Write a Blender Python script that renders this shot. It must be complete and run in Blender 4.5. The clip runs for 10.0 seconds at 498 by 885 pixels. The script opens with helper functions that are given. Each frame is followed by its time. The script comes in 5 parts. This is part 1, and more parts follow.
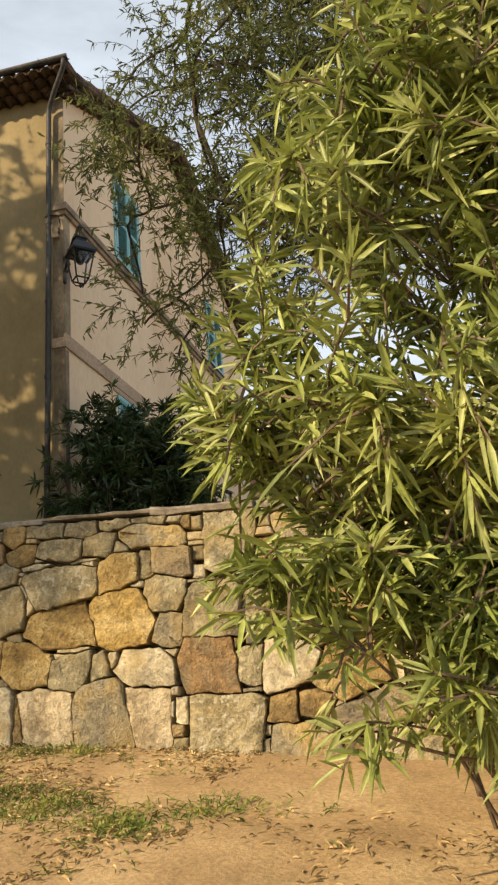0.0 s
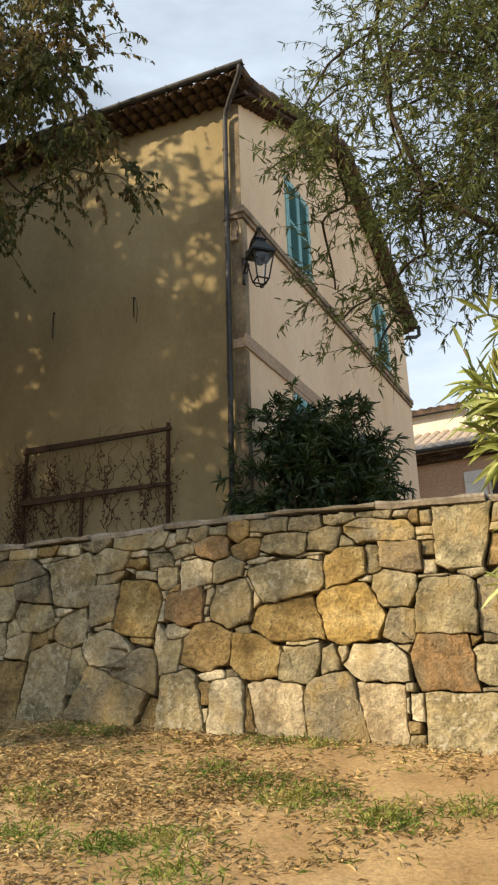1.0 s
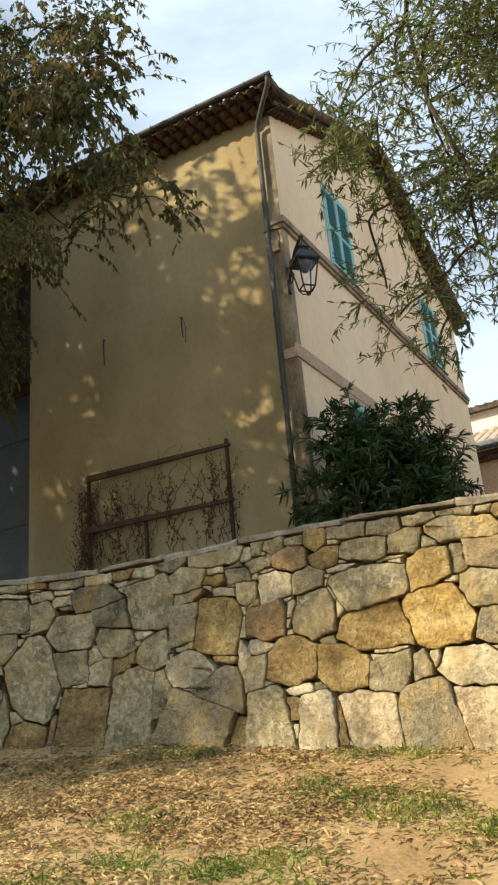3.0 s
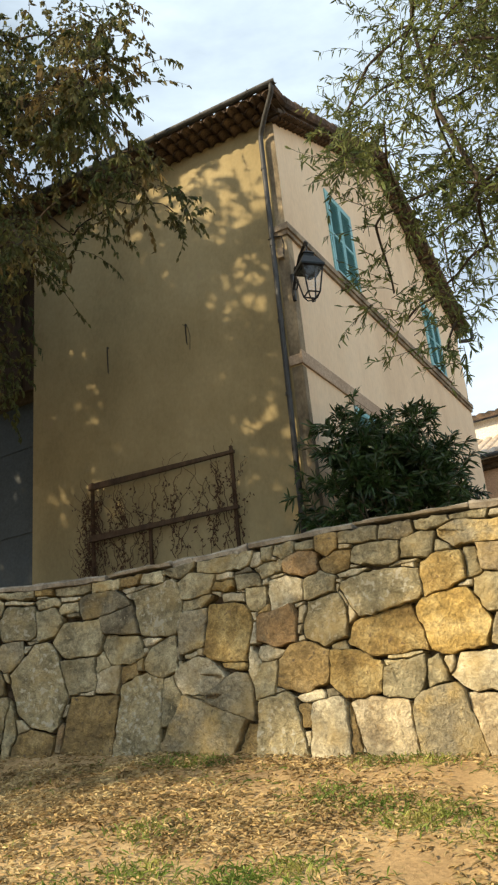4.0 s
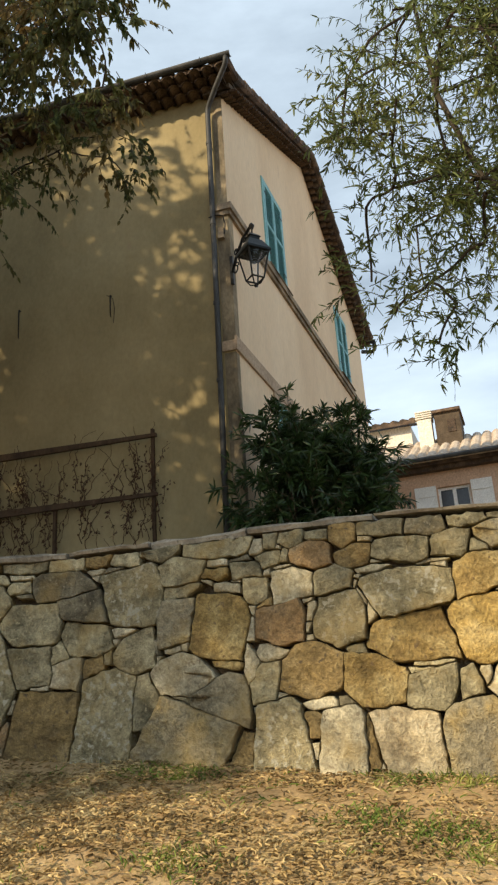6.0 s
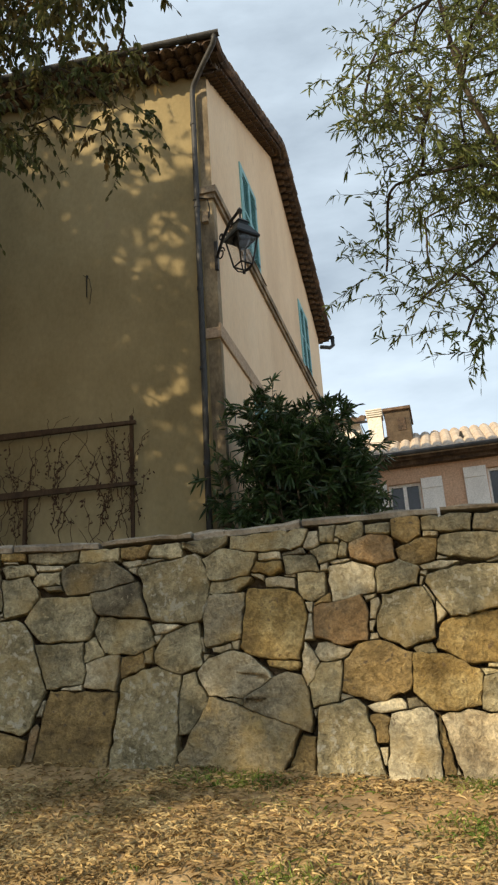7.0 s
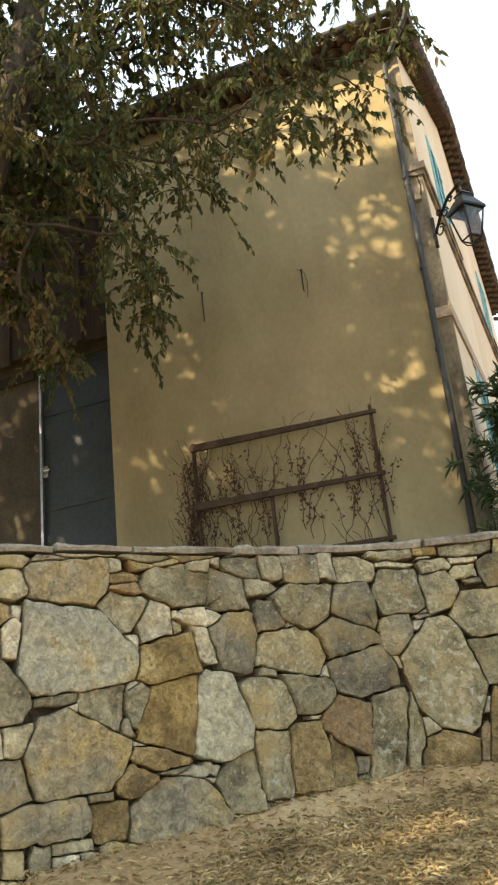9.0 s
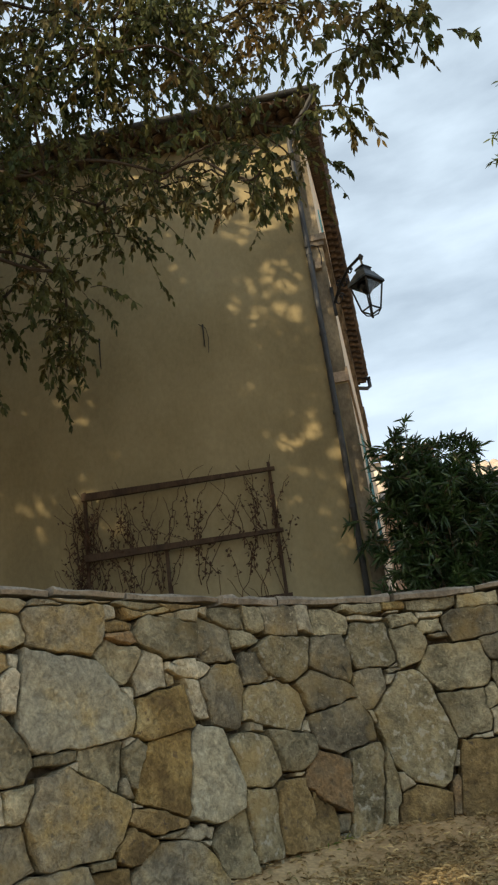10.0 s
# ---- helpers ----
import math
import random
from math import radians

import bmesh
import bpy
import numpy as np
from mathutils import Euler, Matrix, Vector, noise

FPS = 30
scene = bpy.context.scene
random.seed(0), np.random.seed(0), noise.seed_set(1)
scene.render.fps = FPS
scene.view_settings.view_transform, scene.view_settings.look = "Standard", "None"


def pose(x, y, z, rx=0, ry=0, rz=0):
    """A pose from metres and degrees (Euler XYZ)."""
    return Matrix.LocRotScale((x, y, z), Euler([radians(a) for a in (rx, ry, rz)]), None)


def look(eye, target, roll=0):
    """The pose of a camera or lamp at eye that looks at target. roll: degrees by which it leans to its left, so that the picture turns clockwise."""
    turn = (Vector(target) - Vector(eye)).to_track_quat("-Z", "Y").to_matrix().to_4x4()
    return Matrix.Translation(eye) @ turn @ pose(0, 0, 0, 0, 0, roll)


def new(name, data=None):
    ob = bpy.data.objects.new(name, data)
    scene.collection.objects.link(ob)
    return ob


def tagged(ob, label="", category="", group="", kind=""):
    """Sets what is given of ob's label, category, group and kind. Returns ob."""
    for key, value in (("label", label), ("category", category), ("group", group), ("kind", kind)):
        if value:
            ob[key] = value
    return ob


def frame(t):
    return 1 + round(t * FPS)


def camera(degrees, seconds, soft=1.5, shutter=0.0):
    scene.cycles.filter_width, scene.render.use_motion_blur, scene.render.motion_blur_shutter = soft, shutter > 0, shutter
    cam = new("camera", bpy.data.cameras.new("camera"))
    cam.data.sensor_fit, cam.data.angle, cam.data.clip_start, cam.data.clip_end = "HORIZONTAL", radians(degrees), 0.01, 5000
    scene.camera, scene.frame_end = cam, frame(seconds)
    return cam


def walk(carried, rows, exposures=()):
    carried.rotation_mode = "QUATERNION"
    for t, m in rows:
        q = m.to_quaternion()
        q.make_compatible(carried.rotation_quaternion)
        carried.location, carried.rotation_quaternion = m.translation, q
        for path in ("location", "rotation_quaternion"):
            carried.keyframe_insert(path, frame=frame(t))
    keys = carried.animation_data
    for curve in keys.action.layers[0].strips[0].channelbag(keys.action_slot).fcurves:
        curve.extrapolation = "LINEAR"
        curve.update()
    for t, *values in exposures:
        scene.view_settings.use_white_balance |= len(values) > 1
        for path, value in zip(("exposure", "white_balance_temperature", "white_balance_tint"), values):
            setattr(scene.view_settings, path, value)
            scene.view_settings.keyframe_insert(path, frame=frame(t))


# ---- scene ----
cam = camera(33.7, 10.0, 2.3)
METRES, EYE, TILT, LEAN, TURN = 4.2, 1.5, 0.0, 0.0, 14.5
ROWS = [
    (0.0, 0.0, 0.0, 0.0, 1.51, 18.55, 4.5),
    (0.5, -0.0474, 0.0071, 0.0015, 8.28, 19.02, 2.61),
    (1.0, -0.0897, -0.0033, -0.0007, 11.4, 19.1, 1.72),
    (1.5, -0.1106, -0.0062, -0.0021, 13.19, 19.16, 1.03),
    (2.0, -0.1124, 0.0017, -0.0002, 15.37, 19.33, 2.65),
    (2.5, -0.1134, 0.0079, 0.0003, 16.18, 19.96, 4.31),
    (4.0, -0.1284, 0.0214, -0.0026, 16.48, 21.11, 5.02),
    (4.5, -0.1604, 0.0274, -0.0053, 16.66, 21.05, 3.46),
    (5.0, -0.2088, 0.0341, 0.0028, 13.86, 21.0, 2.64),
    (5.5, -0.2649, 0.069, 0.0119, 9.79, 20.68, 3.06),
    (7.0, -0.4691, 0.151, 0.0394, -0.2, 19.64, 3.48),
    (7.5, -0.5528, 0.1518, 0.0462, 0.52, 19.06, 3.45),
    (8.0, -0.6295, 0.1597, 0.0527, 5.63, 18.89, 4.21),
    (8.5, -0.7104, 0.1607, 0.0605, 9.28, 19.44, 5.01),
    (9.0, -0.7865, 0.1555, 0.0724, 8.91, 19.73, 5.83),
    (9.5, -0.8615, 0.1645, 0.0812, 6.57, 20.63, 6.77),
    (10.0, -0.9428, 0.1601, 0.083, -2.89, 22.45, 7.14),
]
EXPOSURES = [  # seconds, stops, kelvin, tint
    (0.0, 0.05, 8200, 14), (0.5, -0.12, 8000, 16), (1.0, 0.10, 7700, 12), (2.5, 0.34, 7450, 8), (4.5, 0.37, 7750, 8), (5.5, 0.15, 7450, 8),
    (7.0, 0.0, 7650, 9), (8.0, 0.30, 7700, 9), (8.6, 1.0, 7800, 8), (9.1, 1.1, 7750, 8), (9.6, 0.72, 7650, 8), (10.0, 0.10, 7550, 8),
]
walk(cam, [(t, pose(0, 0, EYE, TILT, LEAN, TURN) @ pose(METRES * x, METRES * y, METRES * z, 90 + pitch, roll, yaw)) for t, x, y, z, yaw, pitch, roll in ROWS], EXPOSURES)

# ---- light ----
SUN_TO = Vector((-0.52, -0.72, 0.46)).normalized()      # towards the sun: low, behind the camera and to its left
world = bpy.data.worlds.new("sky")
scene.world = world
world.use_nodes = True
wn, wl = world.node_tree.nodes, world.node_tree.links
wn.clear()
sky = wn.new("ShaderNodeTexSky")
sky.sky_type = "NISHITA"
sky.sun_disc = False
sky.sun_elevation = math.asin(SUN_TO.z)
sky.sun_rotation = math.atan2(SUN_TO.x, SUN_TO.y)
sky.air_density, sky.dust_density, sky.ozone_density = 1.0, 2.0, 1.0
wco = wn.new("ShaderNodeTexCoord")
wmap = wn.new("ShaderNodeMapping")
wmap.inputs["Scale"].default_value = (1.0, 1.0, 3.2)
wnoise = wn.new("ShaderNodeTexNoise")
wnoise.inputs["Scale"].default_value = 2.2
wnoise.inputs["Detail"].default_value = 7.0
wnoise.inputs["Roughness"].default_value = 0.55
wramp = wn.new("ShaderNodeValToRGB")
wramp.color_ramp.elements[0].position, wramp.color_ramp.elements[1].position = 0.36, 0.72
wramp.color_ramp.elements[0].color = (0.30, 0.30, 0.30, 1)
wmix = wn.new("ShaderNodeMix")
wmix.data_type = "RGBA"
wmix.inputs["B"].default_value = (6.5, 8.4, 11.0, 1)      # thin bright cloud
wbg = wn.new("ShaderNodeBackground")
wbg.inputs["Strength"].default_value = 0.118
wout = wn.new("ShaderNodeOutputWorld")
wl.new(wco.outputs["Generated"], wmap.inputs["Vector"])
wl.new(wmap.outputs["Vector"], wnoise.inputs["Vector"])
wsep = wn.new("ShaderNodeSeparateXYZ")
whaze = wn.new("ShaderNodeMapRange")                     # the cloud thickens towards the horizon
whaze.inputs["From Min"].default_value, whaze.inputs["From Max"].default_value = 0.15, 0.62
whaze.inputs["To Min"].default_value, whaze.inputs["To Max"].default_value = 0.28, -0.06
wadd = wn.new("ShaderNodeMath")
wl.new(wco.outputs["Generated"], wsep.inputs["Vector"])
wl.new(wsep.outputs["Z"], whaze.inputs["Value"])
wl.new(wnoise.outputs["Fac"], wadd.inputs[0])
wl.new(whaze.outputs["Result"], wadd.inputs[1])
wl.new(wadd.outputs["Value"], wramp.inputs["Fac"])
wl.new(wramp.outputs["Color"], wmix.inputs["Factor"])
wl.new(sky.outputs["Color"], wmix.inputs["A"])
wl.new(wmix.outputs["Result"], wbg.inputs["Color"])
wl.new(wbg.outputs["Background"], wout.inputs["Surface"])
sun_data = bpy.data.lights.new("sun", "SUN")
sun_data.energy, sun_data.angle, sun_data.color = 5.0, radians(0.75), (1.0, 0.86, 0.655)
sun = new("sun", sun_data)
sun.matrix_world = look(SUN_TO * 60, (0, 0, 0))

# ---- materials ----


def surface(name, colours, scale=3.0, rough=0.85, bump=0.3, fine=40.0, metal=0.0, vary=0.0, island=False, speck=None, spec=0.3, stretch=(1, 1, 1), translucent=0.0, spread=(0.35, 0.65), grit=(0.70, 1.25), mottle=None, tint=0.0):
    """A procedural surface: broad blotches through the colours, fine grain on top, relief, and a shade of its own for each piece."""
    m = bpy.data.materials.new(name)
    m.use_nodes = True
    nt = m.node_tree
    n, l = nt.nodes, nt.links
    bs = n["Principled BSDF"]
    co = n.new("ShaderNodeTexCoord")
    mp = n.new("ShaderNodeMapping")
    mp.inputs["Scale"].default_value = stretch
    l.new(co.outputs["Object"], mp.inputs["Vector"])
    big = n.new("ShaderNodeTexNoise")
    big.inputs["Scale"].default_value, big.inputs["Detail"].default_value, big.inputs["Roughness"].default_value = scale, 6.0, 0.6
    l.new(mp.outputs["Vector"], big.inputs["Vector"])
    ramp = n.new("ShaderNodeValToRGB")
    els = ramp.color_ramp.elements
    lo, hi = spread
    for k, c in enumerate(colours):
        p = lo + (hi - lo) * k / max(1, len(colours) - 1)
        e = els[k] if k < 2 else els.new(p)
        e.position = p
        e.color = (*c, 1)
    l.new(big.outputs["Fac"], ramp.inputs["Fac"])
    out = ramp.outputs["Color"]
    small = n.new("ShaderNodeTexNoise")
    small.inputs["Scale"].default_value, small.inputs["Detail"].default_value, small.inputs["Roughness"].default_value = fine, 5.0, 0.65
    l.new(mp.outputs["Vector"], small.inputs["Vector"])
    grain = n.new("ShaderNodeMapRange")
    grain.inputs["From Min"].default_value, grain.inputs["From Max"].default_value = 0.3, 0.7
    grain.inputs["To Min"].default_value, grain.inputs["To Max"].default_value = grit
    l.new(small.outputs["Fac"], grain.inputs["Value"])
    mul = n.new("ShaderNodeMix")
    mul.data_type, mul.blend_type = "RGBA", "MULTIPLY"
    mul.inputs["Factor"].default_value = 1.0
    l.new(out, mul.inputs["A"])
    l.new(grain.outputs["Result"], mul.inputs["B"])
    out = mul.outputs["Result"]
    midn = None
    if mottle:
        midn = n.new("ShaderNodeTexNoise")
        midn.inputs["Scale"].default_value, midn.inputs["Detail"].default_value, midn.inputs["Roughness"].default_value, midn.inputs["Distortion"].default_value = mottle, 4.0, 0.7, 0.6
        l.new(mp.outputs["Vector"], midn.inputs["Vector"])
        mr = n.new("ShaderNodeMapRange")
        mr.inputs["From Min"].default_value, mr.inputs["From Max"].default_value = 0.35, 0.65
        mr.inputs["To Min"].default_value, mr.inputs["To Max"].default_value = 0.60, 1.27
        l.new(midn.outputs["Fac"], mr.inputs["Value"])
        mm = n.new("ShaderNodeMix")
        mm.data_type, mm.blend_type = "RGBA", "MULTIPLY"
        mm.inputs["Factor"].default_value = 1.0
        l.new(out, mm.inputs["A"])
        l.new(mr.outputs["Result"], mm.inputs["B"])
        out = mm.outputs["Result"]
    if speck:
        vo = n.new("ShaderNodeTexNoise")
        vo.inputs["Scale"].default_value, vo.inputs["Detail"].default_value = speck[0], 3.0
        l.new(mp.outputs["Vector"], vo.inputs["Vector"])
        sr = n.new("ShaderNodeMapRange")
        sr.inputs["From Min"].default_value, sr.inputs["From Max"].default_value = speck[1], speck[1] + 0.08
        l.new(vo.outputs["Fac"], sr.inputs["Value"])
        sm = n.new("ShaderNodeMix")
        sm.data_type = "RGBA"
        sm.inputs["B"].default_value = (*speck[2], 1)
        l.new(sr.outputs["Result"], sm.inputs["Factor"])
        l.new(out, sm.inputs["A"])
        out = sm.outputs["Result"]
    if tint:                                             # ochre bloom that runs over parts of the stone
        tn = n.new("ShaderNodeTexNoise")
        tn.inputs["Scale"].default_value, tn.inputs["Detail"].default_value, tn.inputs["Roughness"].default_value = 3.6, 5.0, 0.65
        l.new(mp.outputs["Vector"], tn.inputs["Vector"])
        tr_ = n.new("ShaderNodeMapRange")
        tr_.inputs["From Min"].default_value, tr_.inputs["From Max"].default_value = 0.50, 0.66
        tr_.inputs["To Max"].default_value = tint
        l.new(tn.outputs["Fac"], tr_.inputs["Value"])
        tm = n.new("ShaderNodeMix")
        tm.data_type = "RGBA"
        tm.inputs["B"].default_value = (0.42, 0.305, 0.125, 1)
        l.new(tr_.outputs["Result"], tm.inputs["Factor"])
        l.new(out, tm.inputs["A"])
        out = tm.outputs["Result"]
    if vary:
        if island:
            rnd = n.new("ShaderNodeNewGeometry").outputs["Random Per Island"]
        else:
            rnd = n.new("ShaderNodeObjectInfo").outputs["Random"]
        vr = n.new("ShaderNodeMapRange")
        vr.inputs["To Min"].default_value, vr.inputs["To Max"].default_value = 1 - vary, 1 + vary
        l.new(rnd, vr.inputs["Value"])
        vm = n.new("ShaderNodeMix")
        vm.data_type, vm.blend_type = "RGBA", "MULTIPLY"
        vm.inputs["Factor"].default_value = 1.0
        l.new(out, vm.inputs["A"])
        l.new(vr.outputs["Result"], vm.inputs["B"])
        out = vm.outputs["Result"]
    l.new(out, bs.inputs["Base Color"])
    bs.inputs["Roughness"].default_value = rough
    bs.inputs["Metallic"].default_value = metal
    bs.inputs["Specular IOR Level"].default_value = spec
    if bump:
        add = n.new("ShaderNodeMath")
        add.operation = "MULTIPLY_ADD"
        add.inputs[1].default_value = 0.35
        l.new(small.outputs["Fac"], add.inputs[0])
        l.new(big.outputs["Fac"], add.inputs[2])
        bp = n.new("ShaderNodeBump")
        bp.inputs["Strength"].default_value, bp.inputs["Distance"].default_value = bump, 0.03
        height = add.outputs["Value"]
        if midn:
            ad2 = n.new("ShaderNodeMath")
            ad2.operation = "MULTIPLY_ADD"
            ad2.inputs[1].default_value = 0.6
            l.new(midn.outputs["Fac"], ad2.inputs[0])
            l.new(height, ad2.inputs[2])
            height = ad2.outputs["Value"]
        l.new(height, bp.inputs["Height"])
        l.new(bp.outputs["Normal"], bs.inputs["Normal"])
    if translucent:
        tr = n.new("ShaderNodeBsdfTranslucent")
        l.new(out, tr.inputs["Color"])
        ms = n.new("ShaderNodeMixShader")
        ms.inputs["Fac"].default_value = translucent
        l.new(bs.outputs["BSDF"], ms.inputs[1])
        l.new(tr.outputs["BSDF"], ms.inputs[2])
        l.new(ms.outputs["Shader"], n["Material Output"].inputs["Surface"])
    return m


OCHRE = (0.50, 0.34, 0.13)
STONE = {
    "g": surface("grey_stone", [(0.179, 0.158, 0.096), (0.347, 0.308, 0.194), (0.493, 0.439, 0.280)], 6.3, 0.9, 1.00, 95, mottle=30, tint=0.6, vary=0.26, speck=(38, 0.60, (0.44, 0.38, 0.233))),
    "d": surface("dark_grey_stone", [(0.121, 0.107, 0.073), (0.226, 0.199, 0.133), (0.315, 0.275, 0.179)], 6.3, 0.9, 0.75, 95, mottle=30, tint=0.6, vary=0.24, speck=(45, 0.61, (0.36, 0.32, 0.223))),
    "l": surface("pale_stone", [(0.31, 0.276, 0.189), (0.47, 0.424, 0.298), (0.6, 0.542, 0.385)], 5.6, 0.9, 0.60, 95, mottle=30, tint=0.6, vary=0.12, speck=(40, 0.61, (0.25, 0.21, 0.140))),
    "L": surface("smooth_pale_stone", [(0.37, 0.345, 0.247), (0.46, 0.428, 0.301), (0.43, 0.379, 0.243)], 4.2, 0.88, 0.52, 95, mottle=30, vary=0.05),
    "y": surface("ochre_stone", [(0.19, 0.13, 0.054), (0.37, 0.26, 0.100), (0.5, 0.395, 0.190)], 5.6, 0.9, 1.00, 95, mottle=30, vary=0.12, speck=(30, 0.62, (0.20, 0.14, 0.074))),
    "Y": surface("golden_stone", [(0.2, 0.135, 0.054), (0.44, 0.305, 0.104), (0.56, 0.43, 0.198)], 5.6, 0.9, 0.90, 95, mottle=30, vary=0.05, speck=(26, 0.64, (0.27, 0.18, 0.074))),
    "o": surface("rusty_stone", [(0.22, 0.18, 0.113), (0.3, 0.195, 0.095), (0.26, 0.19, 0.108)], 5.6, 0.9, 0.83, 95, mottle=30, vary=0.12, speck=(30, 0.64, (0.16, 0.11, 0.065))),
    "b": surface("brown_stone", [(0.18, 0.13, 0.063), (0.31, 0.22, 0.095), (0.39, 0.295, 0.149)], 5.6, 0.9, 1.00, 95, mottle=30, vary=0.15, speck=(35, 0.63, (0.13, 0.1, 0.065))),
    "v": surface("lichened_stone", [(0.21, 0.184, 0.109), (0.336, 0.291, 0.175), (0.43, 0.367, 0.219)], 8.4, 0.92, 1.00, 95, mottle=30, tint=0.6, vary=0.22, speck=(34, 0.56, (0.46, 0.43, 0.326))),
    "m": surface("mottled_stone", [(0.24, 0.215, 0.153), (0.36, 0.315, 0.207), (0.45, 0.335, 0.144)], 4.9, 0.9, 1.00, 95, mottle=30, tint=0.6, vary=0.12, speck=(40, 0.63, (0.18, 0.15, 0.093))),
    "G": surface("grey_ochre_stone", [(0.32, 0.303, 0.222), (0.36, 0.33, 0.226), (0.46, 0.34, 0.139)], 3.1, 0.9, 0.60, 95, mottle=30, vary=0.05, spread=(0.47, 0.67)),
    "p": surface("plum_stone", [(0.17, 0.138, 0.090), (0.27, 0.222, 0.144), (0.35, 0.29, 0.180)], 5.6, 0.9, 1.00, 95, mottle=30, tint=0.6, vary=0.12),
    "c": surface("cream_stone", [(0.4, 0.32, 0.198), (0.56, 0.47, 0.307), (0.62, 0.54, 0.379)], 5.6, 0.9, 0.83, 95, mottle=30, vary=0.08, speck=(26, 0.64, (0.3, 0.22, 0.121))),
}
M_MORTAR = surface("earth_mortar", [(0.07, 0.053, 0.036), (0.12, 0.093, 0.062), (0.18, 0.142, 0.097)], 14, 0.95, 0.8, 80)
M_COPING = surface("coping_stone", [(0.17, 0.145, 0.11), (0.29, 0.255, 0.20), (0.39, 0.35, 0.28)], 7, 0.92, 0.6, 50, vary=0.14, speck=(40, 0.6, (0.19, 0.17, 0.13)))
M_EARTH = surface("sandy_earth", [(0.35, 0.235, 0.118), (0.45, 0.308, 0.157), (0.53, 0.385, 0.208)], 2.4, 0.95, 0.5, 60, speck=(18, 0.63, (0.33, 0.25, 0.12)))
M_TERRACE = surface("terrace_earth", [(0.22, 0.17, 0.10), (0.30, 0.23, 0.14)], 2.0, 0.95, 0.5, 40)
# eave wall toned darker for the tree's shade, gable paler for its light
M_RENDER_L = surface("shade_toned_ochre_render", [(0.266, 0.214, 0.114), (0.335, 0.272, 0.148), (0.390, 0.320, 0.181)], 0.9, 0.93, 0.06, 25, grit=(0.90, 1.08), stretch=(1, 1, 0.6), speck=(5.0, 0.70, (0.36, 0.28, 0.17)))
M_RENDER_R = surface("light_toned_pink_render", [(0.69, 0.525, 0.355), (0.77, 0.605, 0.42), (0.80, 0.645, 0.46)], 0.8, 0.93, 0.05, 25, grit=(0.92, 1.06), stretch=(1, 1, 0.35), speck=(3.0, 0.70, (0.50, 0.36, 0.24)))
M_BAND = surface("weathered_band", [(0.13, 0.105, 0.075), (0.25, 0.20, 0.145), (0.36, 0.29, 0.21)], 3, 0.92, 0.4, 35)
M_BAND_FLAT = surface("grey_brown_band", [(0.40, 0.30, 0.215), (0.47, 0.36, 0.26)], 2, 0.92, 0.2, 35)
M_QUOIN = surface("stained_render", [(0.13, 0.106, 0.072), (0.235, 0.19, 0.128), (0.35, 0.285, 0.19)], 2.2, 0.93, 0.35, 30, stretch=(1, 1, 0.5), spread=(0.38, 0.62))
# tiles and mortar toned dark: the shade under the eaves is in these colours
M_TILE = surface("shade_toned_terracotta", [(0.045, 0.036, 0.029), (0.10, 0.069, 0.05), (0.19, 0.13, 0.09)], 5, 0.9, 0.4, 40, vary=0.22)
M_GENOISE = surface("shade_toned_old_tile", [(0.04, 0.027, 0.019), (0.08, 0.053, 0.036), (0.135, 0.094, 0.064)], 5, 0.92, 0.4, 40, vary=0.2)
M_GEN_MORTAR = surface("shade_toned_mortar", [(0.06, 0.045, 0.032), (0.115, 0.087, 0.061)], 5, 0.93, 0.3, 40)
M_ZINC = surface("aged_zinc", [(0.04, 0.042, 0.044), (0.095, 0.097, 0.098)], 4, 0.6, 0.1, 30, metal=0.35, stretch=(1, 1, 0.3))
M_IRON = surface("black_iron", [(0.014, 0.013, 0.012), (0.03, 0.028, 0.026)], 14, 0.5, 0.2, 60, metal=0.4)
M_LANTERN_TOP = surface("dark_green_lantern_paint", [(0.012, 0.016, 0.018), (0.026, 0.032, 0.035)], 10, 0.42, 0.1, 60, metal=0.2)
M_TEAL = surface("faded_teal_paint", [(0.055, 0.22, 0.225), (0.085, 0.29, 0.285)], 3, 0.6, 0.15, 50, stretch=(1, 1, 0.4))
M_TEAL_PALE = surface("pale_blue_paint", [(0.17, 0.43, 0.47), (0.24, 0.52, 0.55)], 3, 0.6, 0.12, 50)
M_WOOD = surface("dark_trellis_wood", [(0.05, 0.031, 0.019), (0.10, 0.062, 0.037)], 6, 0.85, 0.4, 50, stretch=(1, 1, 0.4))
# door, planks and lean-to render: the deep shade there is toned into them
M_DOOR = surface("shade_toned_slate_blue_door", [(0.036, 0.048, 0.052), (0.052, 0.066, 0.070)], 1.5, 0.55, 0.08, 30)
M_STEEL = surface("worn_steel", [(0.45, 0.45, 0.44), (0.6, 0.6, 0.58)], 8, 0.35, 0.1, 50, metal=0.9)
M_BARN = surface("shade_toned_brown_plank", [(0.035, 0.024, 0.017), (0.07, 0.046, 0.03)], 3, 0.9, 0.5, 40, stretch=(1, 1, 0.15), vary=0.2)
M_SHED = surface("shade_toned_old_brown_render", [(0.055, 0.046, 0.032), (0.10, 0.082, 0.055)], 1.4, 0.93, 0.3, 30)
# pale because the glare of the sunlit roof is put into the colour
M_TILE_PALE = surface("sunlight_toned_tile", [(0.42, 0.32, 0.235), (0.56, 0.46, 0.36), (0.64, 0.55, 0.45)], 5, 0.85, 0.4, 40, vary=0.2)
M_NB_PINK = surface("salmon_render", [(0.52, 0.33, 0.22), (0.60, 0.40, 0.28)], 1.2, 0.93, 0.15, 25)
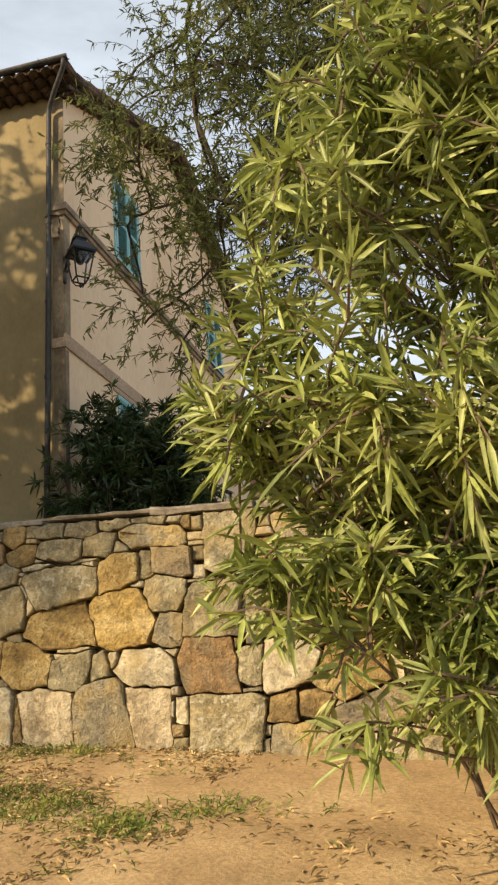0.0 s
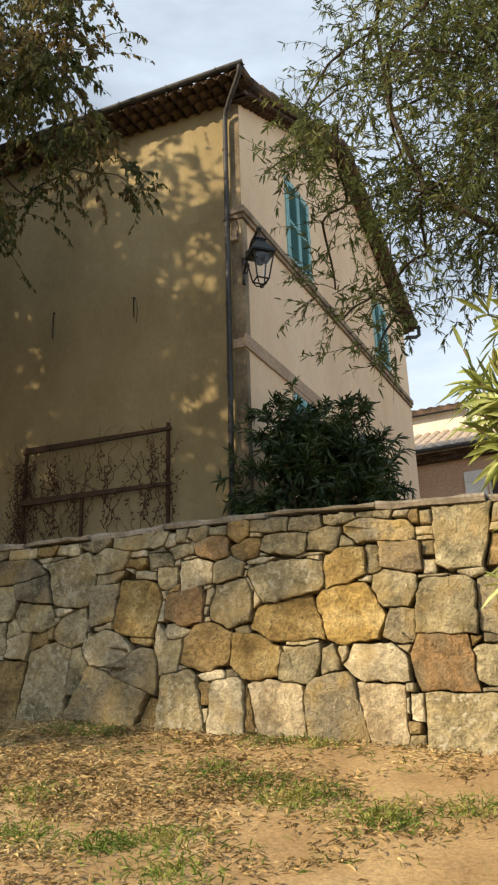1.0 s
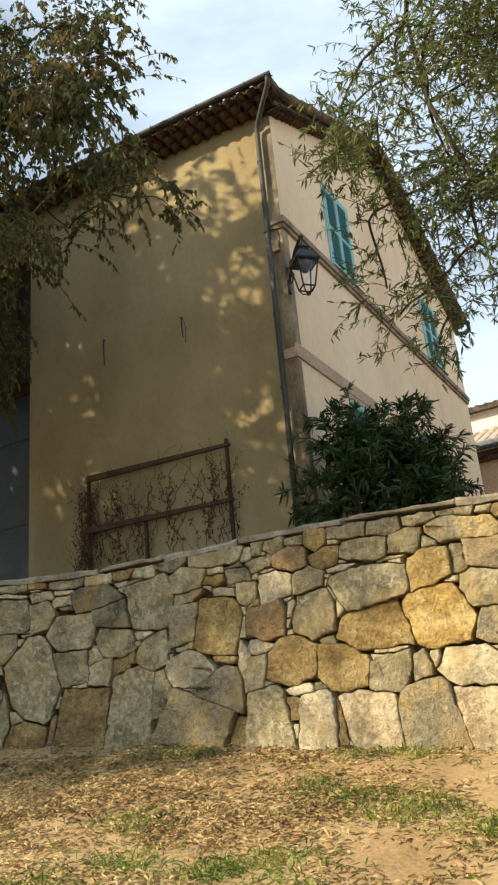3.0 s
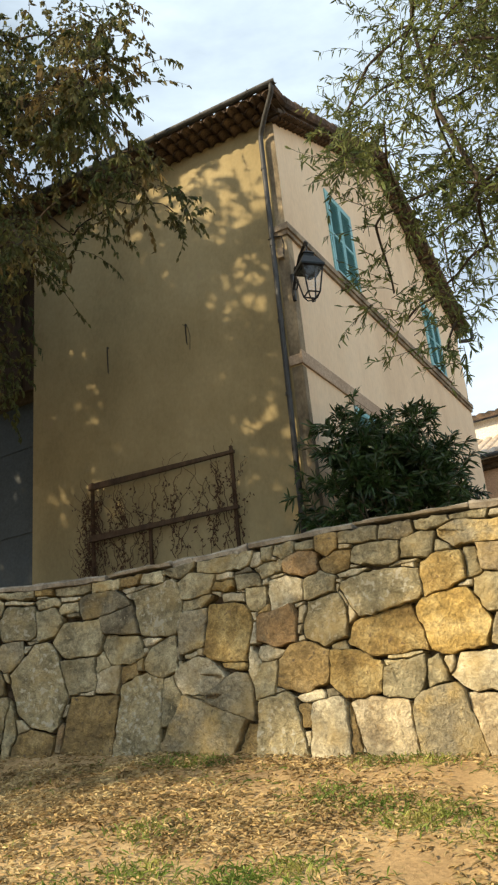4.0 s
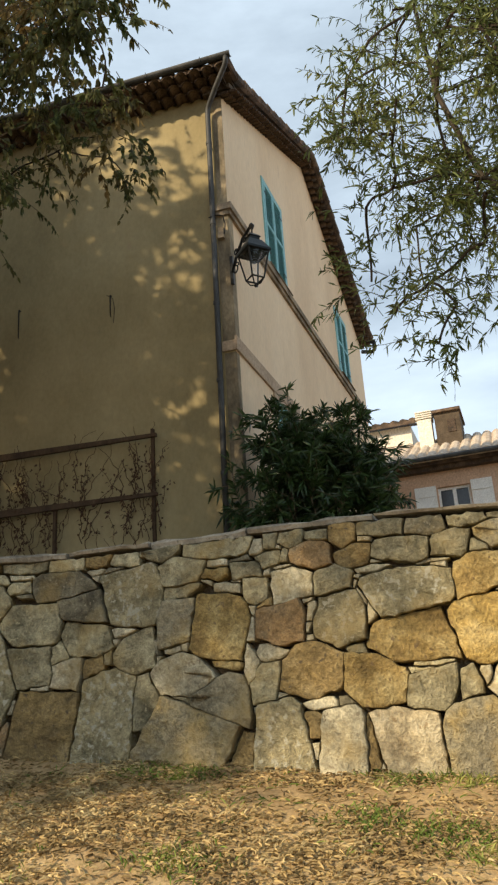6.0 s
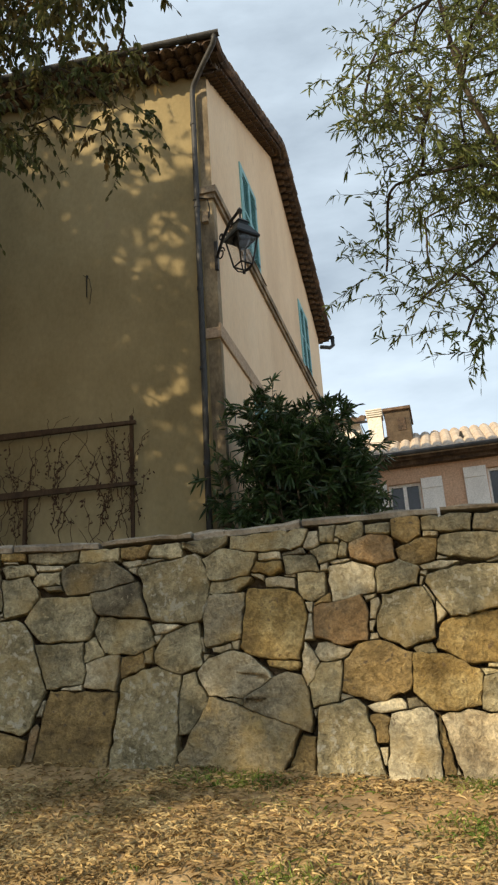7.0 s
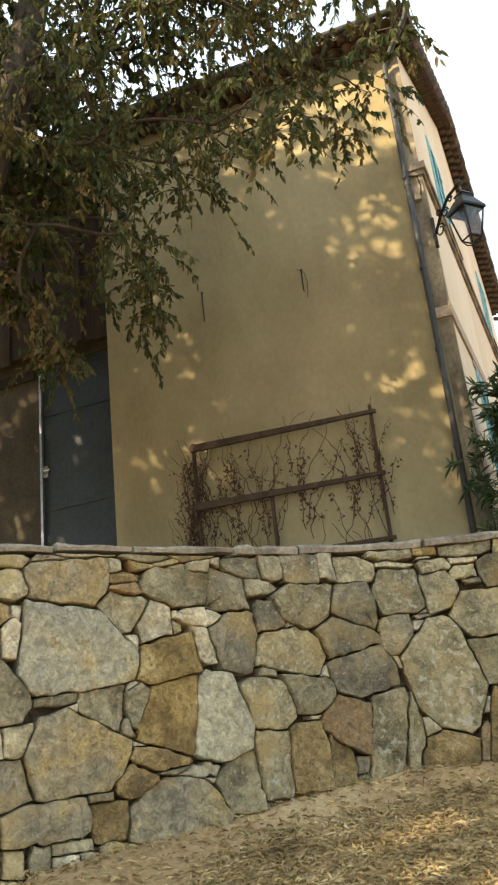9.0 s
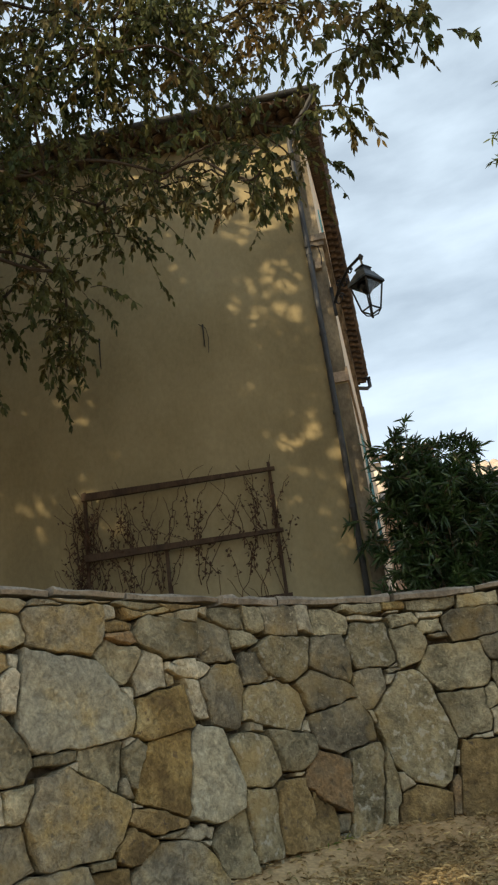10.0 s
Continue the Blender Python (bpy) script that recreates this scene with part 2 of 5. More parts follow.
M_NB_WHITE = surface("whitewash", [(0.70, 0.66, 0.58), (0.80, 0.76, 0.68)], 1.2, 0.93, 0.15, 25)
M_NB_DARK = surface("dark_window_glass", [(0.02, 0.02, 0.02), (0.04, 0.04, 0.045)], 2, 0.12, 0.0, 25, spec=0.5)
M_WHITE = surface("white_paint", [(0.70, 0.69, 0.66), (0.80, 0.79, 0.76)], 3, 0.6, 0.1, 40)
M_BARK = surface("grey_bark", [(0.03, 0.024, 0.018), (0.06, 0.048, 0.036), (0.095, 0.078, 0.06)], 12, 0.95, 0.9, 60, stretch=(1, 1, 0.35))
M_TWIG = surface("brown_twig", [(0.035, 0.026, 0.018), (0.07, 0.052, 0.037)], 14, 0.9, 0.3, 60)
M_STEM = surface("oleander_stem", [(0.12, 0.085, 0.055), (0.20, 0.155, 0.11)], 14, 0.85, 0.3, 60)
M_LEAF_L = surface("olive_brown_leaf", [(0.060, 0.088, 0.033), (0.108, 0.118, 0.042), (0.21, 0.145, 0.057)], 1.6, 0.6, 0.0, 30, vary=0.4, island=True, translucent=0.52)
M_LEAF_R = surface("almond_leaf", [(0.09, 0.12, 0.04), (0.14, 0.18, 0.06), (0.21, 0.22, 0.075)], 2.0, 0.55, 0.0, 30, vary=0.35, island=True, translucent=0.4)
M_LEAF_O = surface("oleander_leaf", [(0.19, 0.25, 0.07), (0.30, 0.36, 0.10), (0.45, 0.49, 0.20)], 3.0, 0.42, 0.0, 30, vary=0.35, island=True, translucent=0.28, spec=0.5)
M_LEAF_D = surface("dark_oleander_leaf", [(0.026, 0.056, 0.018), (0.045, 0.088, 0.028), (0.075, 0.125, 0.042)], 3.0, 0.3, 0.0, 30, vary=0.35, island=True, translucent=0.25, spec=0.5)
M_LITTER = surface("dry_fallen_leaf", [(0.24, 0.165, 0.075), (0.43, 0.315, 0.15), (0.60, 0.47, 0.25)], 5.0, 0.75, 0.0, 60, vary=0.4, island=True, translucent=0.15)
M_GRASS = surface("green_grass", [(0.09, 0.16, 0.03), (0.17, 0.25, 0.05), (0.34, 0.33, 0.10)], 5.0, 0.6, 0.0, 60, vary=0.35, island=True, translucent=0.3)
M_VINE = surface("dry_vine", [(0.06, 0.032, 0.02), (0.11, 0.06, 0.035)], 9, 0.9, 0.2, 60)
glass = bpy.data.materials.new("clear_glass")
glass.use_nodes = True
gn, gl = glass.node_tree.nodes, glass.node_tree.links
gmix, gclear, gshine = gn.new("ShaderNodeMixShader"), gn.new("ShaderNodeBsdfTransparent"), gn.new("ShaderNodeBsdfGlossy")
gmix.inputs["Fac"].default_value, gshine.inputs["Roughness"].default_value = 0.07, 0.05
gl.new(gclear.outputs["BSDF"], gmix.inputs[1])
gl.new(gshine.outputs["BSDF"], gmix.inputs[2])
gl.new(gmix.outputs["Shader"], gn["Material Output"].inputs["Surface"])
gn.remove(gn["Principled BSDF"])
M_GLASS = glass

# ---- building helpers ----


def thing(name, base, label, category, group="", kind=""):
    ob = new(name)
    ob.location = base
    ob.empty_display_size = 0.1
    return tagged(ob, label, category, group, kind)


def root_of(ob):
    while ob.parent:
        ob = ob.parent
    return ob


def part(name, geo, material, parent=None, label="", smooth=False):
    """Links a bmesh or mesh in world coordinates as one object, under a thing or a part."""
    if isinstance(geo, bmesh.types.BMesh):
        me = bpy.data.meshes.new(name)
        geo.normal_update()
        geo.to_mesh(me)
        geo.free()
    else:
        me = geo
    ob = new(name, me)
    if parent is not None:
        me.transform(Matrix.Translation(-root_of(parent).location))
        ob.parent = parent
    me.materials.append(material)
    if smooth:
        me.polygons.foreach_set("use_smooth", [True] * len(me.polygons))
    if label:
        ob["label"] = label
    return ob


def hexa(bm, p):
    """A solid with six faces from eight corners: four below, four above, in turn."""
    v = [bm.verts.new(q) for q in p]
    for f in ((3, 2, 1, 0), (4, 5, 6, 7), (0, 1, 5, 4), (1, 2, 6, 5), (2, 3, 7, 6), (3, 0, 4, 7)):
        bm.faces.new([v[i] for i in f])
    return v


def box(bm, x0, x1, y0, y1, z0, z1):
    return hexa(bm, [(x0, y0, z0), (x1, y0, z0), (x1, y1, z0), (x0, y1, z0), (x0, y0, z1), (x1, y0, z1), (x1, y1, z1), (x0, y1, z1)])


def tube(bm, pts, radii, n=8, cap=True):
    """A tapered tube along points."""
    pts = [Vector(p) for p in pts]
    if not hasattr(radii, "__len__"):
        radii = [radii] * len(pts)
    ref = None
    rings = []
    for i, p in enumerate(pts):
        d = (pts[min(i + 1, len(pts) - 1)] - pts[max(i - 1, 0)]).normalized()
        if ref is None:
            ref = d.orthogonal().normalized()
        ref = (ref - d * ref.dot(d)).normalized()
        side = d.cross(ref)
        rings.append([bm.verts.new(p + radii[i] * (math.cos(a) * ref + math.sin(a) * side)) for a in (2 * math.pi * k / n for k in range(n))])
    for a, b in zip(rings, rings[1:]):
        for k in range(n):
            bm.faces.new((a[k], a[(k + 1) % n], b[(k + 1) % n], b[k]))
    if cap:
        bm.faces.new(rings[0][::-1])
        bm.faces.new(rings[-1])


def mesh_of(name, verts, faces):
    me = bpy.data.meshes.new(name)
    me.from_pydata(verts, [], faces)
    me.update()
    return me


LEAF_FACES = ((0, 2, 1), (0, 3, 2), (1, 2, 5, 4), (2, 3, 6, 5), (4, 5, 7), (5, 6, 7))


def leaf_mesh(name, at, way, length, width, rng, droop=0.25, fold=0.25, face=None):
    """Many leaves in one mesh: each is folded along its midrib and bends towards its tip; face turns the blades to the light."""
    at, way = np.asarray(at, float), np.asarray(way, float)
    n = len(at)
    way = way / np.linalg.norm(way, axis=1, keepdims=True)
    rnd = rng.normal(size=(n, 3))
    if face is not None:
        rnd = 0.55 * rnd + np.asarray(face, float)
    side = np.cross(way, rnd)
    side /= np.linalg.norm(side, axis=1, keepdims=True) + 1e-9
    up = np.cross(side, way)
    L = (length * rng.uniform(0.65, 1.2, n))[:, None]
    W = (width * rng.uniform(0.75, 1.2, n))[:, None] * 0.5
    down = np.array([0, 0, -1.0])

    def spot(f, s, lift):
        return at + way * L * f + side * W * s + up * W * lift + down * L * droop * f * f
    cols = [spot(0, 0, 0), spot(0.3, -0.9, fold), spot(0.3, 0, -fold), spot(0.3, 0.9, fold), spot(0.68, -0.75, fold), spot(0.68, 0, -fold), spot(0.68, 0.75, fold), spot(1.0, 0, 0)]
    verts = np.stack(cols, 1).reshape(-1, 3)
    me = bpy.data.meshes.new(name)
    me.vertices.add(8 * n)
    me.vertices.foreach_set("co", verts.ravel())
    sizes = [len(f) for f in LEAF_FACES]
    idx = np.concatenate([np.array(f) for f in LEAF_FACES])
    loops = (idx[None, :] + 8 * np.arange(n)[:, None]).ravel()
    starts = np.concatenate([[0], np.cumsum(sizes)[:-1]])
    per = int(sum(sizes))
    me.loops.add(per * n)
    me.loops.foreach_set("vertex_index", loops.astype(np.int32))
    me.polygons.add(len(sizes) * n)
    me.polygons.foreach_set("loop_start", (starts[None, :] + per * np.arange(n)[:, None]).ravel().astype(np.int32))
    me.update(calc_edges=True)
    me.validate()
    return me

# ---- ground ----


def ground_z(x, y):
    """The bank in front of the wall: it rises towards the wall and, gently, along it."""
    xx = min(max(x, -7.0), 4.0)
    z = 0.545 - 0.082 * xx + 0.2 * min(y, 3.8)
    if y < 2.1:
        z -= 0.62 * (1 - math.exp(-((2.1 - y) / 1.6) ** 2))
    if y < -0.5:
        z += 0.2 * (-0.5 - max(y, -30.0)) * 0.94
    gap = 3.66 - y if x > -3.45 else 1.5 - math.hypot(x + 3.45, y - 2.16)
    if -0.3 < gap < 1.0:
        z += 0.045 * math.exp(-max(gap, 0.0) / 0.16) * min(1.0, max(0.35, (-2.6 - x) / 1.2))
    far = max(0.0, math.hypot(x + 2, y) - 9.0)
    z += 0.03 * noise.noise((x * 0.9, y * 0.9, 3.0)) + 0.012 * noise.noise((x * 4.0, y * 4.0, 9.0))
    return z * math.exp(-far / 25.0) - 0.4 * (1 - math.exp(-far / 25.0))


def ground_lines(lo, hi, fine_lo, fine_hi, step):
    a = list(np.arange(fine_lo, fine_hi, step))
    k, s = fine_hi, step
    while k < hi:
        a.append(k)
        s *= 1.35
        k += s
    a.append(hi)
    k, s = fine_lo, step
    pre = []
    while k > lo:
        s *= 1.35
        k -= s
        pre.append(max(k, lo))
    return pre[::-1] + a


gx, gy = ground_lines(-2500, 2500, -7.0, 2.0, 0.06), ground_lines(-2500, 2500, 1.6, 4.2, 0.06)
gv = [(x, y, ground_z(x, y)) for y in gy for x in gx]
nx = len(gx)
gf = [(j * nx + i, j * nx + i + 1, (j + 1) * nx + i + 1, (j + 1) * nx + i) for j in range(len(gy) - 1) for i in range(nx - 1)]
ground = tagged(part("ground", mesh_of("ground", gv, gf), M_EARTH, smooth=True), "bare sandy earth bank rising to the stone wall", "ground", kind="structure")

# ---- stone retaining wall ----
WX, WY, WR, WT = -3.45, 3.66, 1.5, radians(54)          # start of the bend, face of the straight run, radius, turn


def wall_at(u, off=0.0):
    """The place u metres along the wall's face, counted leftwards from x = 0, off metres proud of it."""
    s, u, off = -WX, float(u), float(off)
    if u <= s:
        p, a = Vector((-u, WY)), 0.0
    else:
        a = min((u - s) / WR, WT)
        rest = max(0.0, u - s - WR * WT)
        p = Vector((WX - WR * math.sin(a) - rest * math.cos(a), WY - WR * (1 - math.cos(a)) - rest * math.sin(a)))
    return p + off * Vector((math.sin(a), -math.cos(a)))


def wall_top(u):
    return float(np.interp(u, [-5, 0.5, 1.1, 2.2, 4.5, 6, 9], [2.30, 2.455, 2.497, 2.565, 2.588, 2.565, 2.50]))


def wall_foot(u):
    p = wall_at(u, 0.05)
    return ground_z(p.x, p.y)


def wall_point(u, z, off):
    lean = 0.05 * (2.1 - z)                              # the face leans back a little
    p = wall_at(u, off + lean)
    return Vector((p.x, p.y, float(z)))


stone_wall = thing("stone_wall", (*wall_at(2.5), 1.3), "low curved retaining wall of rough grey and ochre field stones", "wall", kind="structure")
bm = bmesh.new()
us = np.arange(-5, 9.01, 0.12)
rows = []
for u in us:
    zt, zb = wall_top(u) - 0.045, wall_foot(u) - 0.5
    rows.append([bm.verts.new(wall_point(u, zb, -0.06)), bm.verts.new(wall_point(u, zt, -0.06)), bm.verts.new(wall_point(u, zt, -0.40)), bm.verts.new(wall_point(u, zb, -0.40))])
for a, b in zip(rows, rows[1:]):
    for k in range(4):
        bm.faces.new((a[k], b[k], b[(k + 1) % 4], a[(k + 1) % 4]))
bm.faces.new(rows[0])
bm.faces.new(rows[-1][::-1])
part("core", bm, M_MORTAR, stone_wall, "recessed earthy mortar core")

stones = []


def lay(course):
    stones.extend(course)


# centre along the wall, height, width, height of each stone, kind of stone
lay([
    (1.02, 1.72, 0.14, 0.14, 'g'), (1.06, 2.33, 0.23, 0.29, 'g'), (1.13, 1.51, 0.29, 0.27, 'v'), (1.19, 1.75, 0.27, 0.36, 'o'), (1.19, 1.95, 0.28, 0.27, 'g'), (1.30, 2.42, 0.05, 0.05, 'b'), (1.35, 2.44, 0.08, 0.03, 'l'), (1.39, 2.24, 0.18, 0.14, 'p'), (1.39, 1.92, 0.14, 0.14, 'm'), (1.42, 2.09, 0.19, 0.17, 'g'), (1.48, 2.38, 0.29, 0.12, 'm'), (1.50, 2.47, 0.17, 0.07, 'g'), (1.51, 2.24, 0.07, 0.13, 'g'), (1.51, 1.54, 0.18, 0.24, 'c'), (1.54, 1.76, 0.27, 0.16, 'l'), (1.55, 2.15, 0.07, 0.03, 'l'), (1.64, 1.99, 0.31, 0.27, 'Y')
])
lay([
    (1.64, 2.34, 0.07, 0.05, 'g'), (1.64, 2.22, 0.21, 0.16, 'y'), (1.67, 2.48, 0.17, 0.08, 'g'), (1.68, 1.80, 0.04, 0.09, 'l'), (1.74, 1.78, 0.10, 0.13, 'g'), (1.74, 1.59, 0.28, 0.31, 'm'), (1.75, 2.36, 0.16, 0.11, 'g'), (1.83, 2.30, 0.16, 0.02, 'l'), (1.85, 2.46, 0.17, 0.09, 'd'), (1.89, 1.79, 0.21, 0.21, 'g'), (1.94, 1.85, 0.09, 0.03, 'g'), (1.95, 1.98, 0.35, 0.23, 'y'), (1.96, 2.19, 0.38, 0.22, 'v'), (1.97, 2.37, 0.25, 0.12, 'g'), (2.02, 1.58, 0.29, 0.24, 'c'), (2.04, 2.47, 0.20, 0.07, 'g'), (2.07, 2.30, 0.23, 0.03, 'l')
])
lay([
    (2.12, 2.10, 0.04, 0.08, 'l'), (2.13, 1.82, 0.27, 0.19, 'y'), (2.17, 1.60, 0.04, 0.20, 'b'), (2.18, 2.24, 0.02, 0.07, 'l'), (2.19, 2.36, 0.17, 0.09, 'b'), (2.20, 1.96, 0.07, 0.04, 'g'), (2.22, 2.47, 0.12, 0.10, 'b'), (2.26, 2.09, 0.25, 0.21, 'v'), (2.28, 2.27, 0.18, 0.11, 'g'), (2.30, 1.61, 0.22, 0.26, 'l'), (2.34, 2.48, 0.11, 0.04, 'g'), (2.37, 2.39, 0.18, 0.12, 'o'), (2.39, 2.14, 0.04, 0.07, 'l'), (2.39, 1.74, 0.14, 0.05, 'l'), (2.40, 1.89, 0.28, 0.21, 'b'), (2.41, 1.66, 0.08, 0.09, 'b'), (2.46, 2.27, 0.17, 0.15, 'l')
])
lay([
    (2.47, 2.48, 0.13, 0.07, 'g'), (2.50, 2.41, 0.04, 0.07, 'g'), (2.51, 2.36, 0.09, 0.02, 'l'), (2.52, 2.10, 0.21, 0.18, 'o'), (2.55, 1.63, 0.26, 0.27, 'v'), (2.57, 2.48, 0.08, 0.07, 'g'), (2.58, 2.40, 0.10, 0.08, 'g'), (2.58, 1.97, 0.12, 0.07, 'l'), (2.63, 1.86, 0.15, 0.17, 'g'), (2.63, 2.47, 0.07, 0.06, 'l'), (2.66, 2.27, 0.11, 0.11, 'g'), (2.68, 1.91, 0.07, 0.19, 'l'), (2.70, 2.36, 0.14, 0.07, 'g'), (2.73, 1.57, 0.10, 0.15, 'b'), (2.78, 2.29, 0.12, 0.05, 'l'), (2.79, 1.94, 0.14, 0.04, 'y'), (2.80, 1.79, 0.27, 0.22, 'd')
])
lay([
    (2.83, 2.12, 0.27, 0.32, 'y'), (2.84, 2.36, 0.14, 0.05, 'y'), (2.84, 2.49, 0.32, 0.09, 'g'), (2.99, 1.66, 0.44, 0.29, 'm'), (3.00, 1.91, 0.29, 0.16, 'l'), (3.01, 2.39, 0.21, 0.13, 'g'), (3.02, 2.30, 0.18, 0.06, 'g'), (3.05, 2.15, 0.17, 0.20, 'm'), (3.07, 2.03, 0.17, 0.03, 'l'), (3.14, 2.50, 0.24, 0.07, 'g'), (3.21, 1.83, 0.13, 0.23, 'g'), (3.25, 2.03, 0.20, 0.20, 'g'), (3.27, 2.30, 0.29, 0.28, 'v'), (3.31, 2.14, 0.16, 0.04, 'l'), (3.32, 2.49, 0.19, 0.08, 'g'), (3.39, 1.77, 0.32, 0.47, 'v'), (3.46, 2.51, 0.15, 0.08, 'b')
])
lay([
    (3.47, 2.45, 0.16, 0.03, 'l'), (3.49, 1.99, 0.10, 0.09, 'b'), (3.52, 2.12, 0.30, 0.19, 'g'), (3.55, 2.29, 0.23, 0.19, 'd'), (3.62, 1.98, 0.16, 0.18, 'l'), (3.64, 2.52, 0.18, 0.10, 'g'), (3.66, 2.06, 0.09, 0.11, 'g'), (3.66, 2.39, 0.30, 0.16, 'd'), (3.74, 1.73, 0.35, 0.34, 'b'), (3.80, 2.22, 0.30, 0.23, 'g'), (3.80, 2.02, 0.20, 0.19, 'g'), (3.86, 2.36, 0.09, 0.03, 'd'), (3.86, 2.52, 0.24, 0.08, 'g'), (3.88, 2.41, 0.10, 0.07, 'g'), (3.88, 2.46, 0.11, 0.03, 'l'), (3.93, 1.69, 0.05, 0.12, 'o'), (4.01, 2.33, 0.15, 0.15, 'g')
])
lay([
    (4.02, 2.45, 0.16, 0.05, 'g'), (4.04, 2.53, 0.11, 0.05, 'y'), (4.05, 1.97, 0.32, 0.46, 'v'), (4.07, 1.66, 0.26, 0.17, 'b'), (4.09, 2.23, 0.14, 0.02, 'l'), (4.15, 1.77, 0.08, 0.06, 'l'), (4.18, 2.36, 0.20, 0.21, 'v'), (4.18, 2.47, 0.18, 0.03, 'l'), (4.20, 2.52, 0.18, 0.07, 'g'), (4.22, 1.79, 0.08, 0.32, 'g'), (4.23, 2.17, 0.12, 0.15, 'd'), (4.33, 1.78, 0.22, 0.31, 'v'), (4.38, 2.46, 0.19, 0.10, 'g'), (4.42, 2.30, 0.18, 0.18, 'd'), (4.44, 2.01, 0.28, 0.20, 'd'), (4.47, 2.17, 0.24, 0.17, 'd'), (4.50, 1.82, 0.23, 0.21, 'o')
])
lay([
    (4.51, 2.48, 0.08, 0.11, 'l'), (4.57, 1.67, 0.10, 0.17, 'b'), (4.64, 2.48, 0.17, 0.15, 'd'), (4.65, 2.32, 0.26, 0.19, 'v'), (4.66, 1.96, 0.21, 0.15, 'g'), (4.72, 1.71, 0.18, 0.21, 'b'), (4.73, 2.12, 0.30, 0.21, 'v'), (4.78, 2.48, 0.10, 0.11, 'g'), (4.82, 2.27, 0.12, 0.12, 'd'), (4.85, 2.40, 0.17, 0.06, 'g'), (4.88, 1.92, 0.24, 0.22, 'v'), (4.89, 1.72, 0.17, 0.23, 'v'), (4.92, 2.47, 0.17, 0.08, 'g'), (5.00, 2.39, 0.22, 0.18, 'd'), (5.01, 2.17, 0.22, 0.25, 'm'), (5.04, 1.65, 0.20, 0.18, 'g'), (5.09, 1.90, 0.25, 0.34, 'L')
])
lay([
    (5.14, 2.17, 0.09, 0.15, 'l'), (5.16, 2.27, 0.19, 0.07, 'l'), (5.16, 2.53, 0.18, 0.05, 'b'), (5.18, 1.71, 0.19, 0.05, 'l'), (5.24, 2.41, 0.29, 0.15, 'g'), (5.29, 2.13, 0.24, 0.19, 'y'), (5.31, 1.60, 0.32, 0.17, 'm'), (5.33, 1.91, 0.27, 0.25, 'y'), (5.35, 2.25, 0.14, 0.16, 'l'), (5.36, 2.51, 0.24, 0.04, 'g'), (5.36, 1.76, 0.25, 0.08, 'b'), (5.44, 1.96, 0.09, 0.13, 'g'), (5.46, 1.70, 0.13, 0.09, 'b'), (5.46, 2.44, 0.14, 0.05, 'b'), (5.47, 2.39, 0.13, 0.04, 'o'), (5.48, 2.31, 0.19, 0.14, 'g'), (5.57, 1.59, 0.12, 0.11, 'b')
])
lay([
    (5.57, 1.96, 0.15, 0.16, 'g'), (5.64, 2.17, 0.45, 0.33, 'G'), (5.65, 2.52, 0.27, 0.03, 'l'), (5.67, 2.42, 0.32, 0.19, 'm'), (5.67, 1.81, 0.37, 0.32, 'm'), (5.79, 1.62, 0.25, 0.12, 'm'), (5.89, 1.88, 0.09, 0.11, 'g'), (5.90, 2.41, 0.11, 0.09, 'g'), (5.90, 2.50, 0.12, 0.05, 'g'), (5.90, 2.22, 0.06, 0.12, 'l'), (5.90, 1.72, 0.11, 0.17, 'm'), (5.91, 2.01, 0.12, 0.21, 'g')
])
srng = np.random.default_rng(7)


def fill(u0, u1, tries, w, h, kinds):
    """Stones of chance where the wall is mostly hidden."""
    for _ in range(tries):
        u = srng.uniform(u0, u1)
        z = srng.uniform(wall_foot(u) + 0.02, wall_top(u) - 0.08)
        ww, hh = srng.uniform(*w), srng.uniform(*h)
        if any(abs(c[0] - u) < 0.40 * (c[2] + ww) and abs(c[1] - z) < 0.40 * (c[3] + hh) for c in stones):
            continue
        stones.append((u, z, ww, hh, kinds[srng.integers(len(kinds))]))


for u0, u1 in ((-4.8, 1.02), (5.95, 8.9)):
    fill(u0, u1, 700, (0.20, 0.34), (0.17, 0.28), "glvymcgo")
    fill(u0, u1, 900, (0.10, 0.18), (0.07, 0.14), "glbmc")


def clipped(poly, px, pz, nx_, nz_):
    """The part of a convex outline that lies behind a line."""
    out = []
    for i in range(len(poly)):
        a, b = poly[i], poly[(i + 1) % len(poly)]
        da = (a[0] - px) * nx_ + (a[1] - pz) * nz_
        db = (b[0] - px) * nx_ + (b[1] - pz) * nz_
        if da <= 0:
            out.append(a)
        if (da < 0 < db) or (db < 0 < da):
            f = da / (da - db)
            out.append((a[0] + f * (b[0] - a[0]), a[1] + f * (b[1] - a[1])))
    return out


